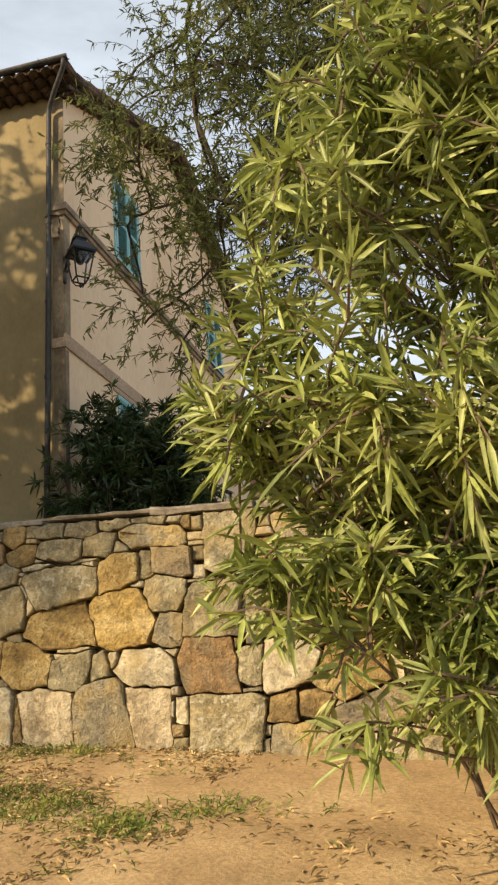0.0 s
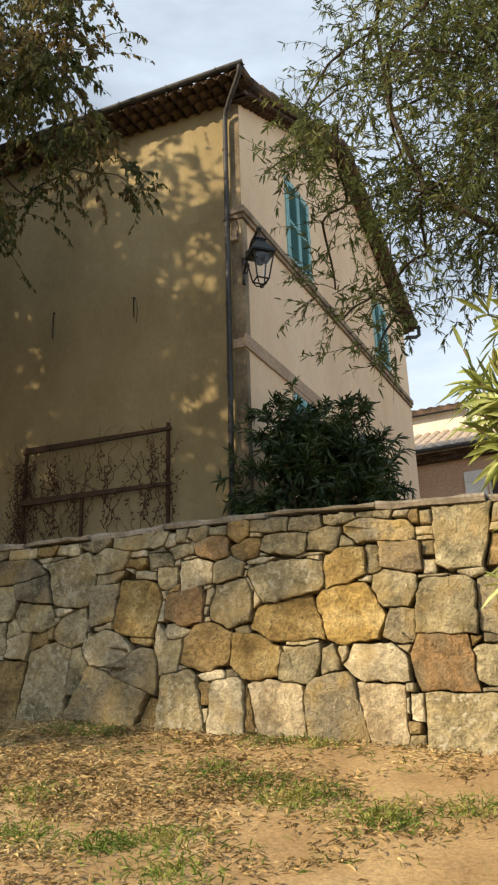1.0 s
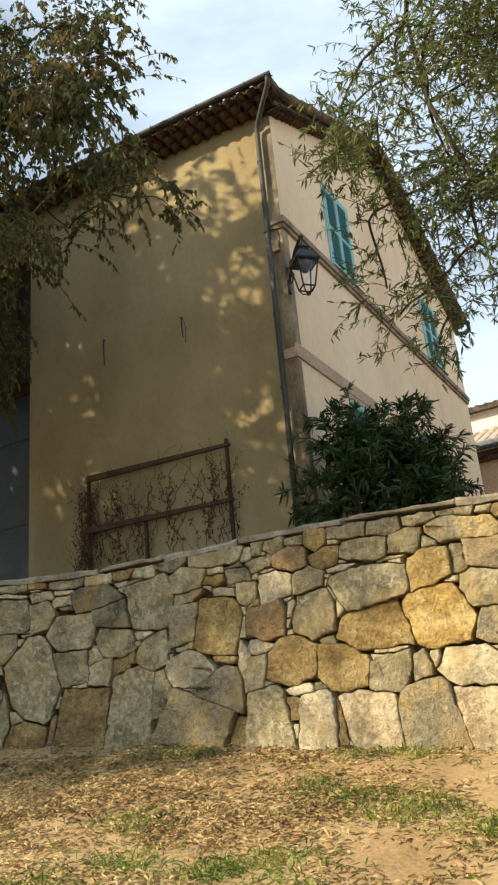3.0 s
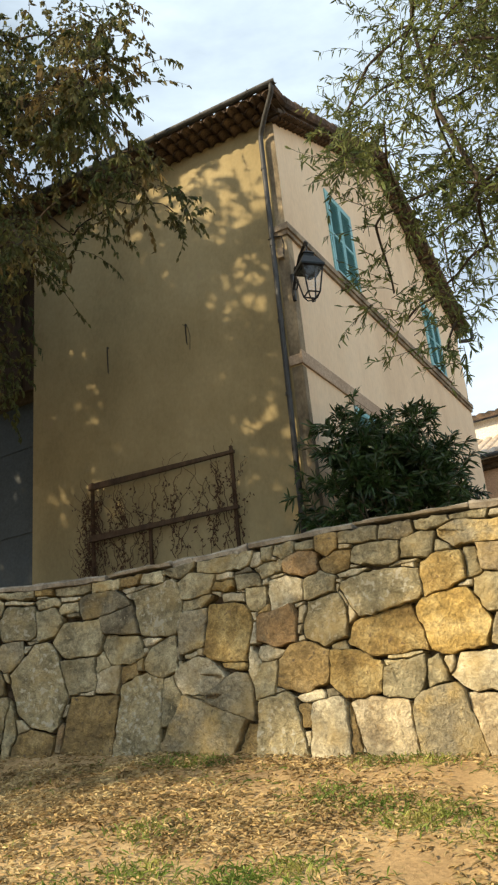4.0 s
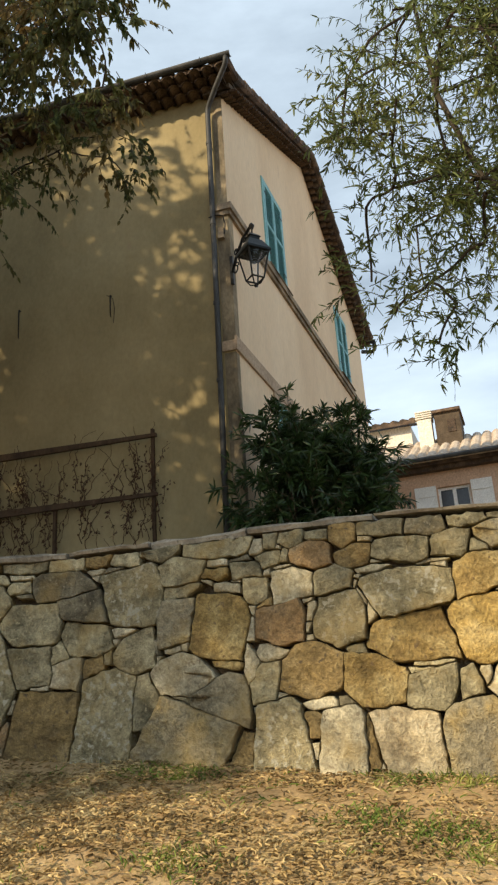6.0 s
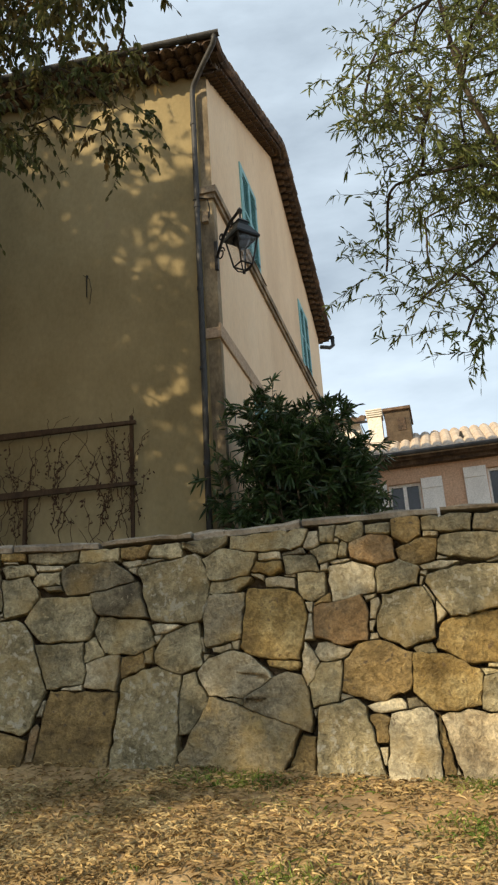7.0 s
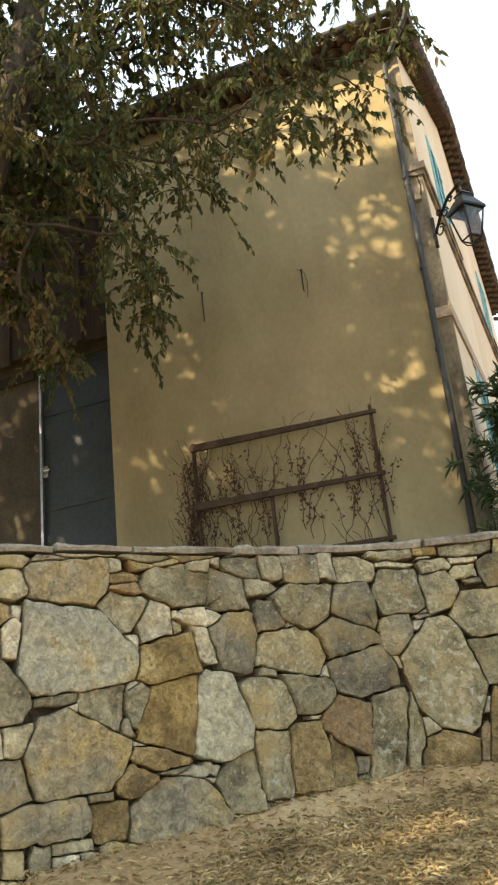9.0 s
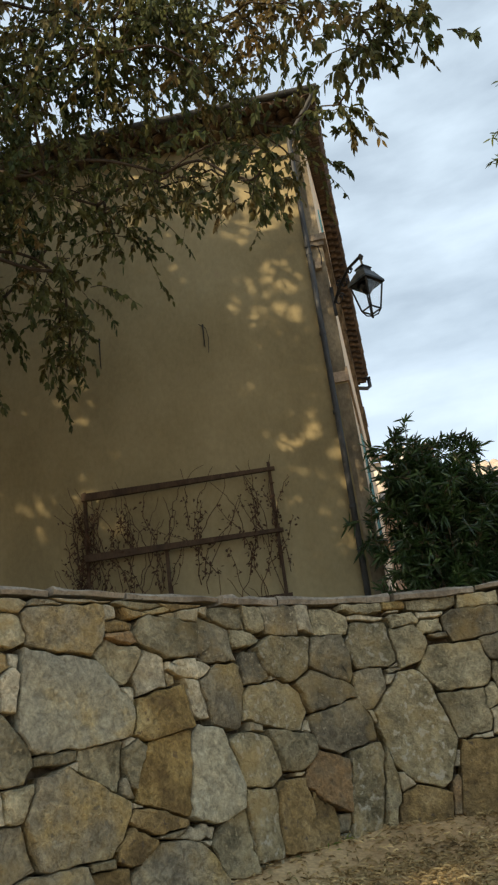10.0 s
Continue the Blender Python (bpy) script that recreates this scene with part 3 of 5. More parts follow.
def cell(i):
    """A stone's outline: an angular block, cut back by a joint against each neighbour."""
    u0, z0, w, h, _ = stones[i]
    r_ = random.Random(i)
    hw, hh = 0.5 * w * 1.26, 0.5 * h * 1.26
    c = [r_.uniform(0.04, 0.30) for _ in range(8)]
    poly = [(-hw, -hh + c[0] * hh), (-hw + c[1] * hw, -hh), (hw - c[2] * hw, -hh), (hw, -hh + c[3] * hh), (hw, hh - c[4] * hh), (hw - c[5] * hw, hh), (-hw + c[6] * hw, hh), (-hw, hh - c[7] * hh)]
    poly = [(u0 + x, z0 + z) for x, z in poly]
    for j, (u1, z1, w1, h1, _) in enumerate(stones):
        dx, dz = u1 - u0, z1 - z0
        if j == i or abs(dx) > 0.8 or abs(dz) > 0.75:
            continue
        L = math.hypot(dx, dz) + 1e-6
        ux, uz = dx / L, dz / L
        e0 = ((abs(ux) / w) ** 4 + (abs(uz) / h) ** 4) ** -0.25
        e1 = ((abs(ux) / w1) ** 4 + (abs(uz) / h1) ** 4) ** -0.25
        f = e0 / (e0 + e1)
        W, H = w + w1, h + h1
        ang = math.atan2(math.copysign((abs(dz) / H) ** 1.5 / H, dz), math.copysign((abs(dx) / W) ** 1.5 / W, dx))
        ang += random.Random(min(i, j) * 1009 + max(i, j)).uniform(-0.30, 0.30)
        gx_, gz_ = math.cos(ang), math.sin(ang)
        joint = random.Random(min(i, j) * 31 + max(i, j) * 7).uniform(0.0004, 0.0055)
        poly = clipped(poly, u0 + dx * f - gx_ * joint, z0 + dz * f - gz_ * joint, gx_, gz_)
        if len(poly) < 3:
            return []
    poly = clipped(poly, u0, wall_top(u0) - 0.047, 0.0, 1.0)
    return clipped(poly, u0, wall_foot(u0) - 0.07, 0.0, -1.0) if len(poly) > 2 else []


def area(poly):
    return 0.5 * abs(sum(a[0] * b[1] - b[0] * a[1] for a, b in zip(poly, poly[1:] + poly[:1])))


def edges_of(poly):
    turn = sum(a[0] * b[1] - b[0] * a[1] for a, b in zip(poly, poly[1:] + poly[:1]))
    out = []
    for a, b in zip(poly, poly[1:] + poly[:1]):
        dx, dz = b[0] - a[0], b[1] - a[1]
        L = math.hypot(dx, dz)
        if L > 1e-5:
            n_ = (dz / L, -dx / L) if turn > 0 else (-dz / L, dx / L)
            out.append((a[0], a[1], *n_))
    return out


blocks = []                                              # outline and kind of each stone
for i in range(len(stones)):
    q = cell(i)
    if len(q) > 2 and area(q) > 0.0004:
        blocks.append((q, stones[i][4]))
shapes = [(sum(p_[0] for p_ in q) / len(q), sum(p_[1] for p_ in q) / len(q), edges_of(q)) for q, _ in blocks]
for _ in range(9000):                                    # wedges in the gaps that are left
    u = srng.uniform(-1.1, 7.2)
    z = srng.uniform(wall_foot(u) - 0.01, wall_top(u) - 0.055)
    cuts_, free = [], True
    for cu, cz, ed in shapes:
        if abs(cu - u) > 0.42 or abs(cz - z) > 0.4:
            continue
        best = max(((u - e[0]) * e[2] + (z - e[1]) * e[3], e) for e in ed)
        if best[0] < 0.007:
            free = False
            break
        cuts_.append(best[1])
    if not free:
        continue
    wide = srng.random() < 0.7
    hw, hh = (0.09, 0.035) if wide else (0.035, 0.08)
    q = [(u - hw, z - hh), (u + hw, z - hh * 0.9), (u + hw * 0.95, z + hh), (u - hw * 0.9, z + hh)]
    for e in cuts_:
        q = clipped(q, e[0] + 0.005 * e[2], e[1] + 0.005 * e[3], -e[2], -e[3])
        if len(q) < 3:
            break
    if len(q) > 2:
        q = clipped(q, u, wall_top(u) - 0.047, 0.0, 1.0)
    if len(q) > 2 and area(q) > 0.00025:
        blocks.append((q, "gllbmdg"[srng.integers(7)]))
        shapes.append((sum(p_[0] for p_ in q) / len(q), sum(p_[1] for p_ in q) / len(q), edges_of(q)))


def stone_mesh(k):
    """A block with broken, slightly uneven edges and a rough, nearly flat face."""
    q, kind = blocks[k]
    size = math.sqrt(area(q))
    cu, cz = sum(p_[0] for p_ in q) / len(q), sum(p_[1] for p_ in q) / len(q)
    ring = []
    step = max(0.016, min(0.028, size / 5))
    for a, b in zip(q, q[1:] + q[:1]):
        L = math.hypot(b[0] - a[0], b[1] - a[1])
        m = max(1, int(L / step))
        for i in range(m):
            f = (i + (0.10 if i == 0 and L > 0.03 else 0.0)) / m
            x, z = a[0] + f * (b[0] - a[0]), a[1] + f * (b[1] - a[1])
            amp = 0.011 if size > 0.08 else 0.004
            ring.append((x + amp * noise.noise((x * 22, z * 22, 1.0)) + 0.5 * amp * noise.noise((x * 70, z * 70, 3.0)), z + amp * noise.noise((x * 22, z * 22, 7.0)) + 0.5 * amp * noise.noise((x * 70, z * 70, 5.0))))
        if m == 1 and L > 0.03:
            ring.append((a[0] + 0.92 * (b[0] - a[0]), a[1] + 0.92 * (b[1] - a[1])))
    n = len(ring)
    if n < 3:
        ring = q
        n = len(q)
    proud = srng.uniform(-0.010, 0.016) + (0.008 if size > 0.16 else 0.0)
    tu, tz = srng.uniform(-0.07, 0.07, 2)
    relief = 0.013 if size > 0.12 else 0.009
    verts, faces = [], []
    for inset, off in ((0.0, -0.075), (0.0, 0.002), (0.003, 0.009), (0.010, 0.011), (0.80, 0.012), (0.55, 0.012), (0.30, 0.012)):
        for x, z in ring:
            dx, dz = x - cu, z - cz
            r_ = math.hypot(dx, dz) + 1e-6
            f = max(0.82, 1 - inset / r_) if inset < 0.1 else inset
            px, pz = cu + dx * f, cz + dz * f
            o = off
            if off > -0.04:
                o += proud + dx * f * tu + dz * f * tz
            if off > 0.0:
                o += relief * (noise.noise((px * 9, pz * 9, k * 3.1)) + 0.8 * abs(noise.noise((px * 24, pz * 24, k * 1.7))) + 0.3 * noise.noise((px * 60, pz * 60, k * 0.7)))
            verts.append(wall_point(px, pz, o))
    for rg in range(6):
        for i in range(n):
            a, b = rg * n + i, rg * n + (i + 1) % n
            faces.append((a, a + n, b + n, b))
    verts.append(wall_point(cu, cz, 0.013 + proud + relief * noise.noise((cu * 9, cz * 9, k * 3.1))))
    faces += [(6 * n + i, 7 * n, 6 * n + (i + 1) % n) for i in range(n)]
    me = mesh_of("stone", verts, faces)
    me.polygons.foreach_set("use_smooth", [i >= 3 * n for i in range(len(faces))])
    return me, kind, size

# ---- house ----
HC = Vector((-4.08, 7.75))                               # the corner towards the camera
HL = (Vector((-8.15, 7.50)) - HC).normalized()           # along the eave side
HR = (Vector((-3.98, 15.30)) - HC).normalized()          # along the gable side
NL, NR = Vector((-HL.y, HL.x)), Vector((HR.y, -HR.x))    # outwards
if NL.y > 0:
    NL = -NL
LEN_L, LEN_R, EAVE_Z, APEX_S, APEX_Z, FOOT_Z = 3.98, 7.45, 9.22, 3.85, 10.98, 2.4


def on_left(s, z, out):
    p = HC + HL * float(s) + NL * float(out)
    return Vector((p.x, p.y, z))


def on_right(s, z, out):
    p = HC + HR * float(s) + NR * float(out)
    return Vector((p.x, p.y, z))


def slab(bm, place, s0, s1, z0, z1, o0, o1, dz0=0.0, dz1=0.0):
    """A block on a facade between two stations, two heights and two depths; dz raise the ends' tops."""
    return hexa(bm, [place(s0, z0, o0), place(s1, z0, o0), place(s1, z0, o1), place(s0, z0, o1),
                     place(s0, z1 + dz0, o0), place(s1, z1 + dz1, o0), place(s1, z1 + dz1, o1), place(s0, z1 + dz0, o1)])


def gable_z(s):
    return EAVE_Z + (APEX_Z - EAVE_Z) * (s / APEX_S if s < APEX_S else (LEN_R - s) / (LEN_R - APEX_S))


house = thing("house", (-6.0, 11.0, FOOT_Z), "two-storey ochre rendered house with a tiled gable roof", "house")
bm = bmesh.new()
slab(bm, on_left, 0.0, LEN_L, FOOT_Z, EAVE_Z + 0.1, -0.35, 0.0)
part("eave_wall", bm, M_RENDER_L, house, "ochre rendered wall under the eave, tree shade toned into its colour")

WINS = [(1.42, 2.30, 7.60, 9.03), (5.30, 6.15, 7.63, 8.98), (1.38, 2.20, 4.25, 5.60)]
bm = bmesh.new()
cuts = [0.004, 1.38, 1.42, 2.20, 2.30, APEX_S, 5.30, 6.15, LEN_R]
for a, b in zip(cuts, cuts[1:]):
    mid = 0.5 * (a + b)
    holes = sorted((w[2], w[3]) for w in WINS if w[0] - 0.001 < mid < w[1] + 0.001)
    z = FOOT_Z
    for h0, h1 in holes:
        slab(bm, on_right, a, b, z, h0, -0.35, 0.0)
        z = h1
    slab(bm, on_right, a, b, z, 0.0, -0.35, 0.0, gable_z(a), gable_z(b))
bmesh.ops.remove_doubles(bm, verts=bm.verts, dist=0.0005)
part("gable_wall", bm, M_RENDER_R, house, "pinkish rendered gable wall with faint streaks, toned paler for its brighter light")
bm = bmesh.new()
for place, s0, s1, o0, o1 in ((on_left, LEN_L - 0.35, LEN_L, -7.2, -0.35), (on_left, 0.36, LEN_L, -7.4, -7.05)):
    slab(bm, place, s0, s1, FOOT_Z, EAVE_Z, o0, o1)
part("back_wall", bm, M_RENDER_L, house)

# roof: two slopes of barrel tiles, closed below
EO, RO, LEN_ROOF = 0.40, 0.19, 9.5                                       # overhang at the near eave and at the gable
EB = 0.22                                                # at the far eave


def roof_point(s, g, lift=0.0):
    """s metres leftwards from the gable wall, g metres back from the eave wall."""
    g, s = float(g), float(s)
    base = HC + HR * g + HL * s
    if g < APEX_S:
        z = EAVE_Z + (APEX_Z - EAVE_Z) * g / APEX_S
    else:
        z = EAVE_Z + (APEX_Z - EAVE_Z) * (LEN_R - g) / (LEN_R - APEX_S)
    out_by = min(g, LEN_R - g) + EO
    return Vector((base.x, base.y, max(z + 0.15, EAVE_Z + 0.105 + 0.05 * out_by) + lift))


bm = bmesh.new()
slope_tiles = []
pitch = 0.20
s_list = []
k = -RO
while k < LEN_ROOF:
    for f, hgt in ((0.0, 0.0), (0.12, 0.045), (0.28, 0.075), (0.5, 0.085), (0.72, 0.075), (0.88, 0.045)):
        s_list.append((k + f * pitch, hgt))
    k += pitch
for side in (0, 1):
    g_list = np.concatenate([[-EO, -0.15, 0.16], np.linspace(0.5, APEX_S, 11)]) if side == 0 else np.concatenate([np.linspace(APEX_S, LEN_R - 0.5, 11), [LEN_R - 0.16, LEN_R + 0.08, LEN_R + EB]])
    grid, under = [], []
    for j, g in enumerate(g_list):
        jag = 0.012 * math.sin(j * 2.3)
        grid.append([bm.verts.new(roof_point(s, g, h + 0.016 * noise.noise((s * 3, g * 2, 1.0)) + jag)) for s, h in s_list])
        under.append([bm.verts.new(roof_point(s, g, -0.02)) for s in (-RO, LEN_ROOF)])
    for a, b in zip(grid, grid[1:]):
        for i in range(len(a) - 1):
            bm.faces.new((a[i], a[i + 1], b[i + 1], b[i]))
    for a, b in zip(under, under[1:]):
        bm.faces.new((a[0], b[0], b[1], a[1]))
    for rim, edge in ((grid[0], under[0]), (grid[-1], under[-1])):
        bm.faces.new([edge[0], *rim, edge[1]])
    for c, d in ((0, 0), (-1, 1)):
        bm.faces.new([g_[c] for g_ in grid] + [u_[d] for u_ in under[::-1]])
roof = part("roof", bm, M_TILE, house, "weathered barrel-tile roof, shade toned into its colour")
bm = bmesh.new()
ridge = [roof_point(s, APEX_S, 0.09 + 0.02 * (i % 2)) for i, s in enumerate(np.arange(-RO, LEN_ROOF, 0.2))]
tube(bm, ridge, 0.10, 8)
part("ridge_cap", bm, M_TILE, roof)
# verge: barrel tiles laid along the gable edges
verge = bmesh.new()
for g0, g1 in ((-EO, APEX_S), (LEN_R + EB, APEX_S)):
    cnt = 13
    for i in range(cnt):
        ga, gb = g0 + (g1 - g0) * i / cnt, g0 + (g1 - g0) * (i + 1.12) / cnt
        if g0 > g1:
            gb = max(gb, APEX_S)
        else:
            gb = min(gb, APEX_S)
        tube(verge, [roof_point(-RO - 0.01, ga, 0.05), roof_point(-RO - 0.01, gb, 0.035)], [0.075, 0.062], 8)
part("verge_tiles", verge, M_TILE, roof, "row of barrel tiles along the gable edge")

# cornice of stacked half-round tiles under the eave and along the gable
bm = bmesh.new()
seg = 7
inner, outer = [], []
for i in range(seg + 1):
    a = math.pi * i / seg
    for o in (0.0, 1.0):
        outer.append(bm.verts.new((0.082 * math.cos(a), -o * 0.17, 0.066 * math.sin(a))))
        inner.append(bm.verts.new((0.064 * math.cos(a), -o * 0.17, 0.048 * math.sin(a))))
for i in range(seg):
    a, b = 2 * i, 2 * i + 2
    bm.faces.new((outer[a], outer[b], outer[b + 1], outer[a + 1]))
    bm.faces.new((inner[a], inner[a + 1], inner[b + 1], inner[b]))
    bm.faces.new((outer[a + 1], outer[b + 1], inner[b + 1], inner[a + 1]))
tile_mesh = bpy.data.meshes.new("cornice_tile")
bm.to_mesh(tile_mesh)
bm.free()
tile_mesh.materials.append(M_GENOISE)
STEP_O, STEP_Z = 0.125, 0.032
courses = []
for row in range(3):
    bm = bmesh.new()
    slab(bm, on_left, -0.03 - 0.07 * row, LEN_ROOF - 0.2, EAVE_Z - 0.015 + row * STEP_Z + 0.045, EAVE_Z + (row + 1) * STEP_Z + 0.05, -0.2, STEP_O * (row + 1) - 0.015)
    courses.append(part("cornice_course", bm, M_GEN_MORTAR, house, "mortar course set with half-round tiles, eave shade in its colour"))
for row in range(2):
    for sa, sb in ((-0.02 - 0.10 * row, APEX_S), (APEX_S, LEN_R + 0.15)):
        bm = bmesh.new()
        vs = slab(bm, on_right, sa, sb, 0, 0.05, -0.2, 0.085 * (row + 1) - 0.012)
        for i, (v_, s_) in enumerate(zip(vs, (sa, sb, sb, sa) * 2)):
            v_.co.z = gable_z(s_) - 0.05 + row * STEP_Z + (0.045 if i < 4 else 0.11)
        courses.append(part("cornice_course", bm, M_GEN_MORTAR, house, "mortar course set with half-round tiles, eave shade in its colour"))
cornice = courses[0]


def cornice_tile(place, s, z, out, slope=0.0, size=1.0):
    ob = new("tile", tile_mesh)
    ob.parent = cornice
    along = (place(1, 0, 0) - place(0, 0, 0)).normalized()
    outw = (place(0, 0, 1) - place(0, 0, 0)).normalized()
    along = (along + Vector((0, 0, slope))).normalized()
    up = Vector((0, 0, 1))
    p = place(s, z, out) - house.location
    up = (up - along * up.dot(along)).normalized()
    m = Matrix((along, -outw, up)).transposed().to_4x4()
    jit = Matrix.Rotation(random.uniform(-0.05, 0.05), 4, "Z")
    ob.matrix_basis = Matrix.Translation(p) @ m @ jit @ Matrix.Diagonal((size, size, size, 1))


for row in range(3):
    cnt = 40
    for i in range(cnt):
        cornice_tile(on_left, -0.04 - 0.05 * row + 0.085 * (row % 2) + i * 0.172, EAVE_Z - 0.02 + row * STEP_Z, STEP_O * row + 0.004)
up1, up2 = (APEX_Z - EAVE_Z) / APEX_S, -(APEX_Z - EAVE_Z) / (LEN_R - APEX_S)
for row in range(2):
    for i in range(33):
        s = -0.06 + 0.06 * row + i * 0.122
        if s < APEX_S - 0.05:
            cornice_tile(on_right, s, gable_z(s) - 0.05 + row * STEP_Z, 0.085 * row + 0.004, up1, 0.7)
        s2 = APEX_S + 0.06 + 0.06 * row + i * 0.122
        if s2 < LEN_R + 0.1:
            cornice_tile(on_right, s2, gable_z(s2) - 0.05 + row * STEP_Z, 0.085 * row + 0.004, up2, 0.7)

# stained corner strip and string courses
for place, w_, z0, z1, o in ((on_left, 0.14, 5.80, 7.44, 0.006), (on_left, 0.13, 2.6, 5.66, 0.005), (on_left, 0.12, 7.60, 9.18, 0.005), (on_right, 0.13, 5.86, 7.44, 0.006), (on_right, 0.09, 2.6, 5.66, 0.005)):
    bm = bmesh.new()
    slab(bm, place, 0.0, w_, z0, z1, 0.0, o)
    part("corner_strip", bm, M_QUOIN, house, "dark stained strip of render at the corner")
bm = bmesh.new()
slab(bm, on_right, -0.06, LEN_R, 7.50, 7.585, 0.0, 0.06)
slab(bm, on_right, -0.03, LEN_R, 7.44, 7.50, 0.0, 0.035)
slab(bm, on_left, 0.0, 0.17, 7.50, 7.583, 0.002, 0.06)
slab(bm, on_left, 0.0, 0.17, 7.44, 7.498, 0.002, 0.035)
part("sill_band", bm, M_BAND, house, "weathered moulded string course at sill height")
bm = bmesh.new()
slab(bm, on_right, -0.025, 2.35, 5.68, 5.85, 0.0, 0.025)
slab(bm, on_left, 0.0, 0.15, 5.68, 5.80, 0.008, 0.028)
slab(bm, on_right, 1.25, 2.36, 5.61, 5.675, 0.0, 0.02)
part("floor_band", bm, M_BAND_FLAT, house, "flat grey-brown band at floor height")


def shutter_window(s0, s1, z0, z1, leaves_):
    """A window with a pale blue frame, closed louvred shutters and a stone sill."""
    win = bmesh.new()
    fw = 0.05
    for a, b, c, d in ((s0, s0 + fw, z0, z1), (s1 - fw, s1, z0, z1), (s0 + fw, s1 - fw, z1 - fw, z1), (s0 + fw, s1 - fw, z0, z0 + fw)):
        slab(win, on_right, a, b, c, d, -0.06, 0.018)
    w_ob = part("window", win, M_TEAL_PALE, house, "window with pale blue frame and closed teal louvred shutters")
    mid = 0.5 * (s0 + s1)
    for a, b in ((s0 + fw + 0.004, mid - 0.004), (mid + 0.004, s1 - fw - 0.004)):
        lf = bmesh.new()
        st = 0.045
        lo, hi = z0 + fw + 0.004, z1 - fw - 0.004
        mz = lo + 0.5 * (hi - lo)
        for q in ((a, a + st, lo, hi), (b - st, b, lo, hi), (a + st, b - st, hi - st, hi), (a + st, b - st, lo, lo + st * 1.4), (a + st, b - st, mz - st * 0.5, mz + st * 0.5)):
            slab(lf, on_right, *q, -0.03, 0.022)
        leaf_ob = part("shutter", lf, M_TEAL_PALE if leaves_ else M_TEAL, w_ob)
        lv = bmesh.new()
        z = lo + st * 1.4 + 0.012
        while z < hi - st - 0.02:
            if abs(z - mz) > st * 0.7:
                hexa(lv, [on_right(a + st, z, 0.012), on_right(b - st, z, 0.012), on_right(b - st, z + 0.010, 0.012), on_right(a + st, z + 0.010, 0.012),
                          on_right(a + st, z + 0.022, -0.022), on_right(b - st, z + 0.022, -0.022), on_right(b - st, z + 0.032, -0.022), on_right(a + st, z + 0.032, -0.022)])
            z += 0.034
        slab(lv, on_right, a + st, b - st, lo + st, hi - st, -0.034, -0.026)
        part("louvres", lv, M_TEAL, w_ob, "teal louvre slats")
        for zz in (lo + 0.18, hi - 0.18):
            hg = bmesh.new()
            slab(hg, on_right, a if a < mid - 0.1 else b - 0.10, (a if a < mid - 0.1 else b - 0.10) + 0.10, zz, zz + 0.018, 0.022, 0.027)
            part("hinge", hg, M_IRON, w_ob)


shutter_window(*WINS[0], True)
shutter_window(*WINS[1], True)
shutter_window(*WINS[2], False)
for s0, s1, z0, z1 in WINS:
    bm = bmesh.new()
    slab(bm, on_right, s0 - 0.05, s1 + 0.05, z0 - 0.012, z0 - 0.002, 0.0, 0.075)
    part("window_sill", bm, M_BAND, house)

# gutter and downpipe
gut = thing("rain_gutter", on_left(2.0, 9.2, 0.56), "grey zinc eaves gutter with a downpipe at the house corner", "gutter")


def channel(bm, a, b, r=0.062, n=9):
    a, b = Vector(a), Vector(b)
    d = (b - a).normalized()
    side = d.cross(Vector((0, 0, 1))).normalized()
    rows_ = []
    for p in (a, b):
        rows_.append(([bm.verts.new(p + r * (math.cos(t) * side - math.sin(t) * Vector((0, 0, 1)))) for t in (math.pi * k / n for k in range(n + 1))],
                      [bm.verts.new(p + (r - 0.006) * (math.cos(t) * side - math.sin(t) * Vector((0, 0, 1)))) for t in (math.pi * k / n for k in range(n + 1))]))
    (o1, i1), (o2, i2) = rows_
    for k in range(n):
        bm.faces.new((o1[k], o2[k], o2[k + 1], o1[k + 1]))
        bm.faces.new((i1[k], i1[k + 1], i2[k + 1], i2[k]))
    for o, i in ((o1, i1), (o2, i2)):
        bm.faces.new(o + i[::-1])
    bm.faces.new((o1[0], i1[0], i2[0], o2[0]))
    bm.faces.new((o1[-1], o2[-1], i2[-1], i1[-1]))


bm = bmesh.new()
GO, GZ = EO + 0.045, EAVE_Z + 0.17
channel(bm, on_left(-0.27, GZ, GO), on_left(LEN_ROOF, GZ - 0.16, GO), 0.048)
part("channel", bm, M_ZINC, gut)
for s in np.arange(0.1, LEN_ROOF, 0.7):
    bm = bmesh.new()
    GZ = EAVE_Z + 0.167 - 0.016 * s
    tube(bm, [on_left(s, GZ + 0.01, GO - 0.055), on_left(s, GZ - 0.038, GO - 0.04), on_left(s, GZ - 0.053, GO), on_left(s, GZ - 0.038, GO + 0.04), on_left(s, GZ + 0.01, GO + 0.055)], 0.005, 5)
    part("gutter_bracket", bm, M_ZINC, gut)
bm = bmesh.new()
PS, GZ = 0.165, EAVE_Z + 0.17
tube(bm, [on_left(-0.21, GZ - 0.03, GO), on_left(-0.205, GZ - 0.08, GO - 0.01), on_left(-0.185, GZ - 0.12, GO - 0.04), on_left(0.0, GZ - 0.27, 0.24), on_left(0.13, GZ - 0.38, 0.11), on_left(PS - 0.01, GZ - 0.43, 0.08), on_left(PS - 0.005, GZ - 0.50, 0.075), on_left(PS, 7.0, 0.075), on_left(PS + 0.01, 5.2, 0.075), on_left(PS + 0.03, 3.2, 0.075)], 0.032, 12)
pipe = part("downpipe", bm, M_ZINC, gut, smooth=True)
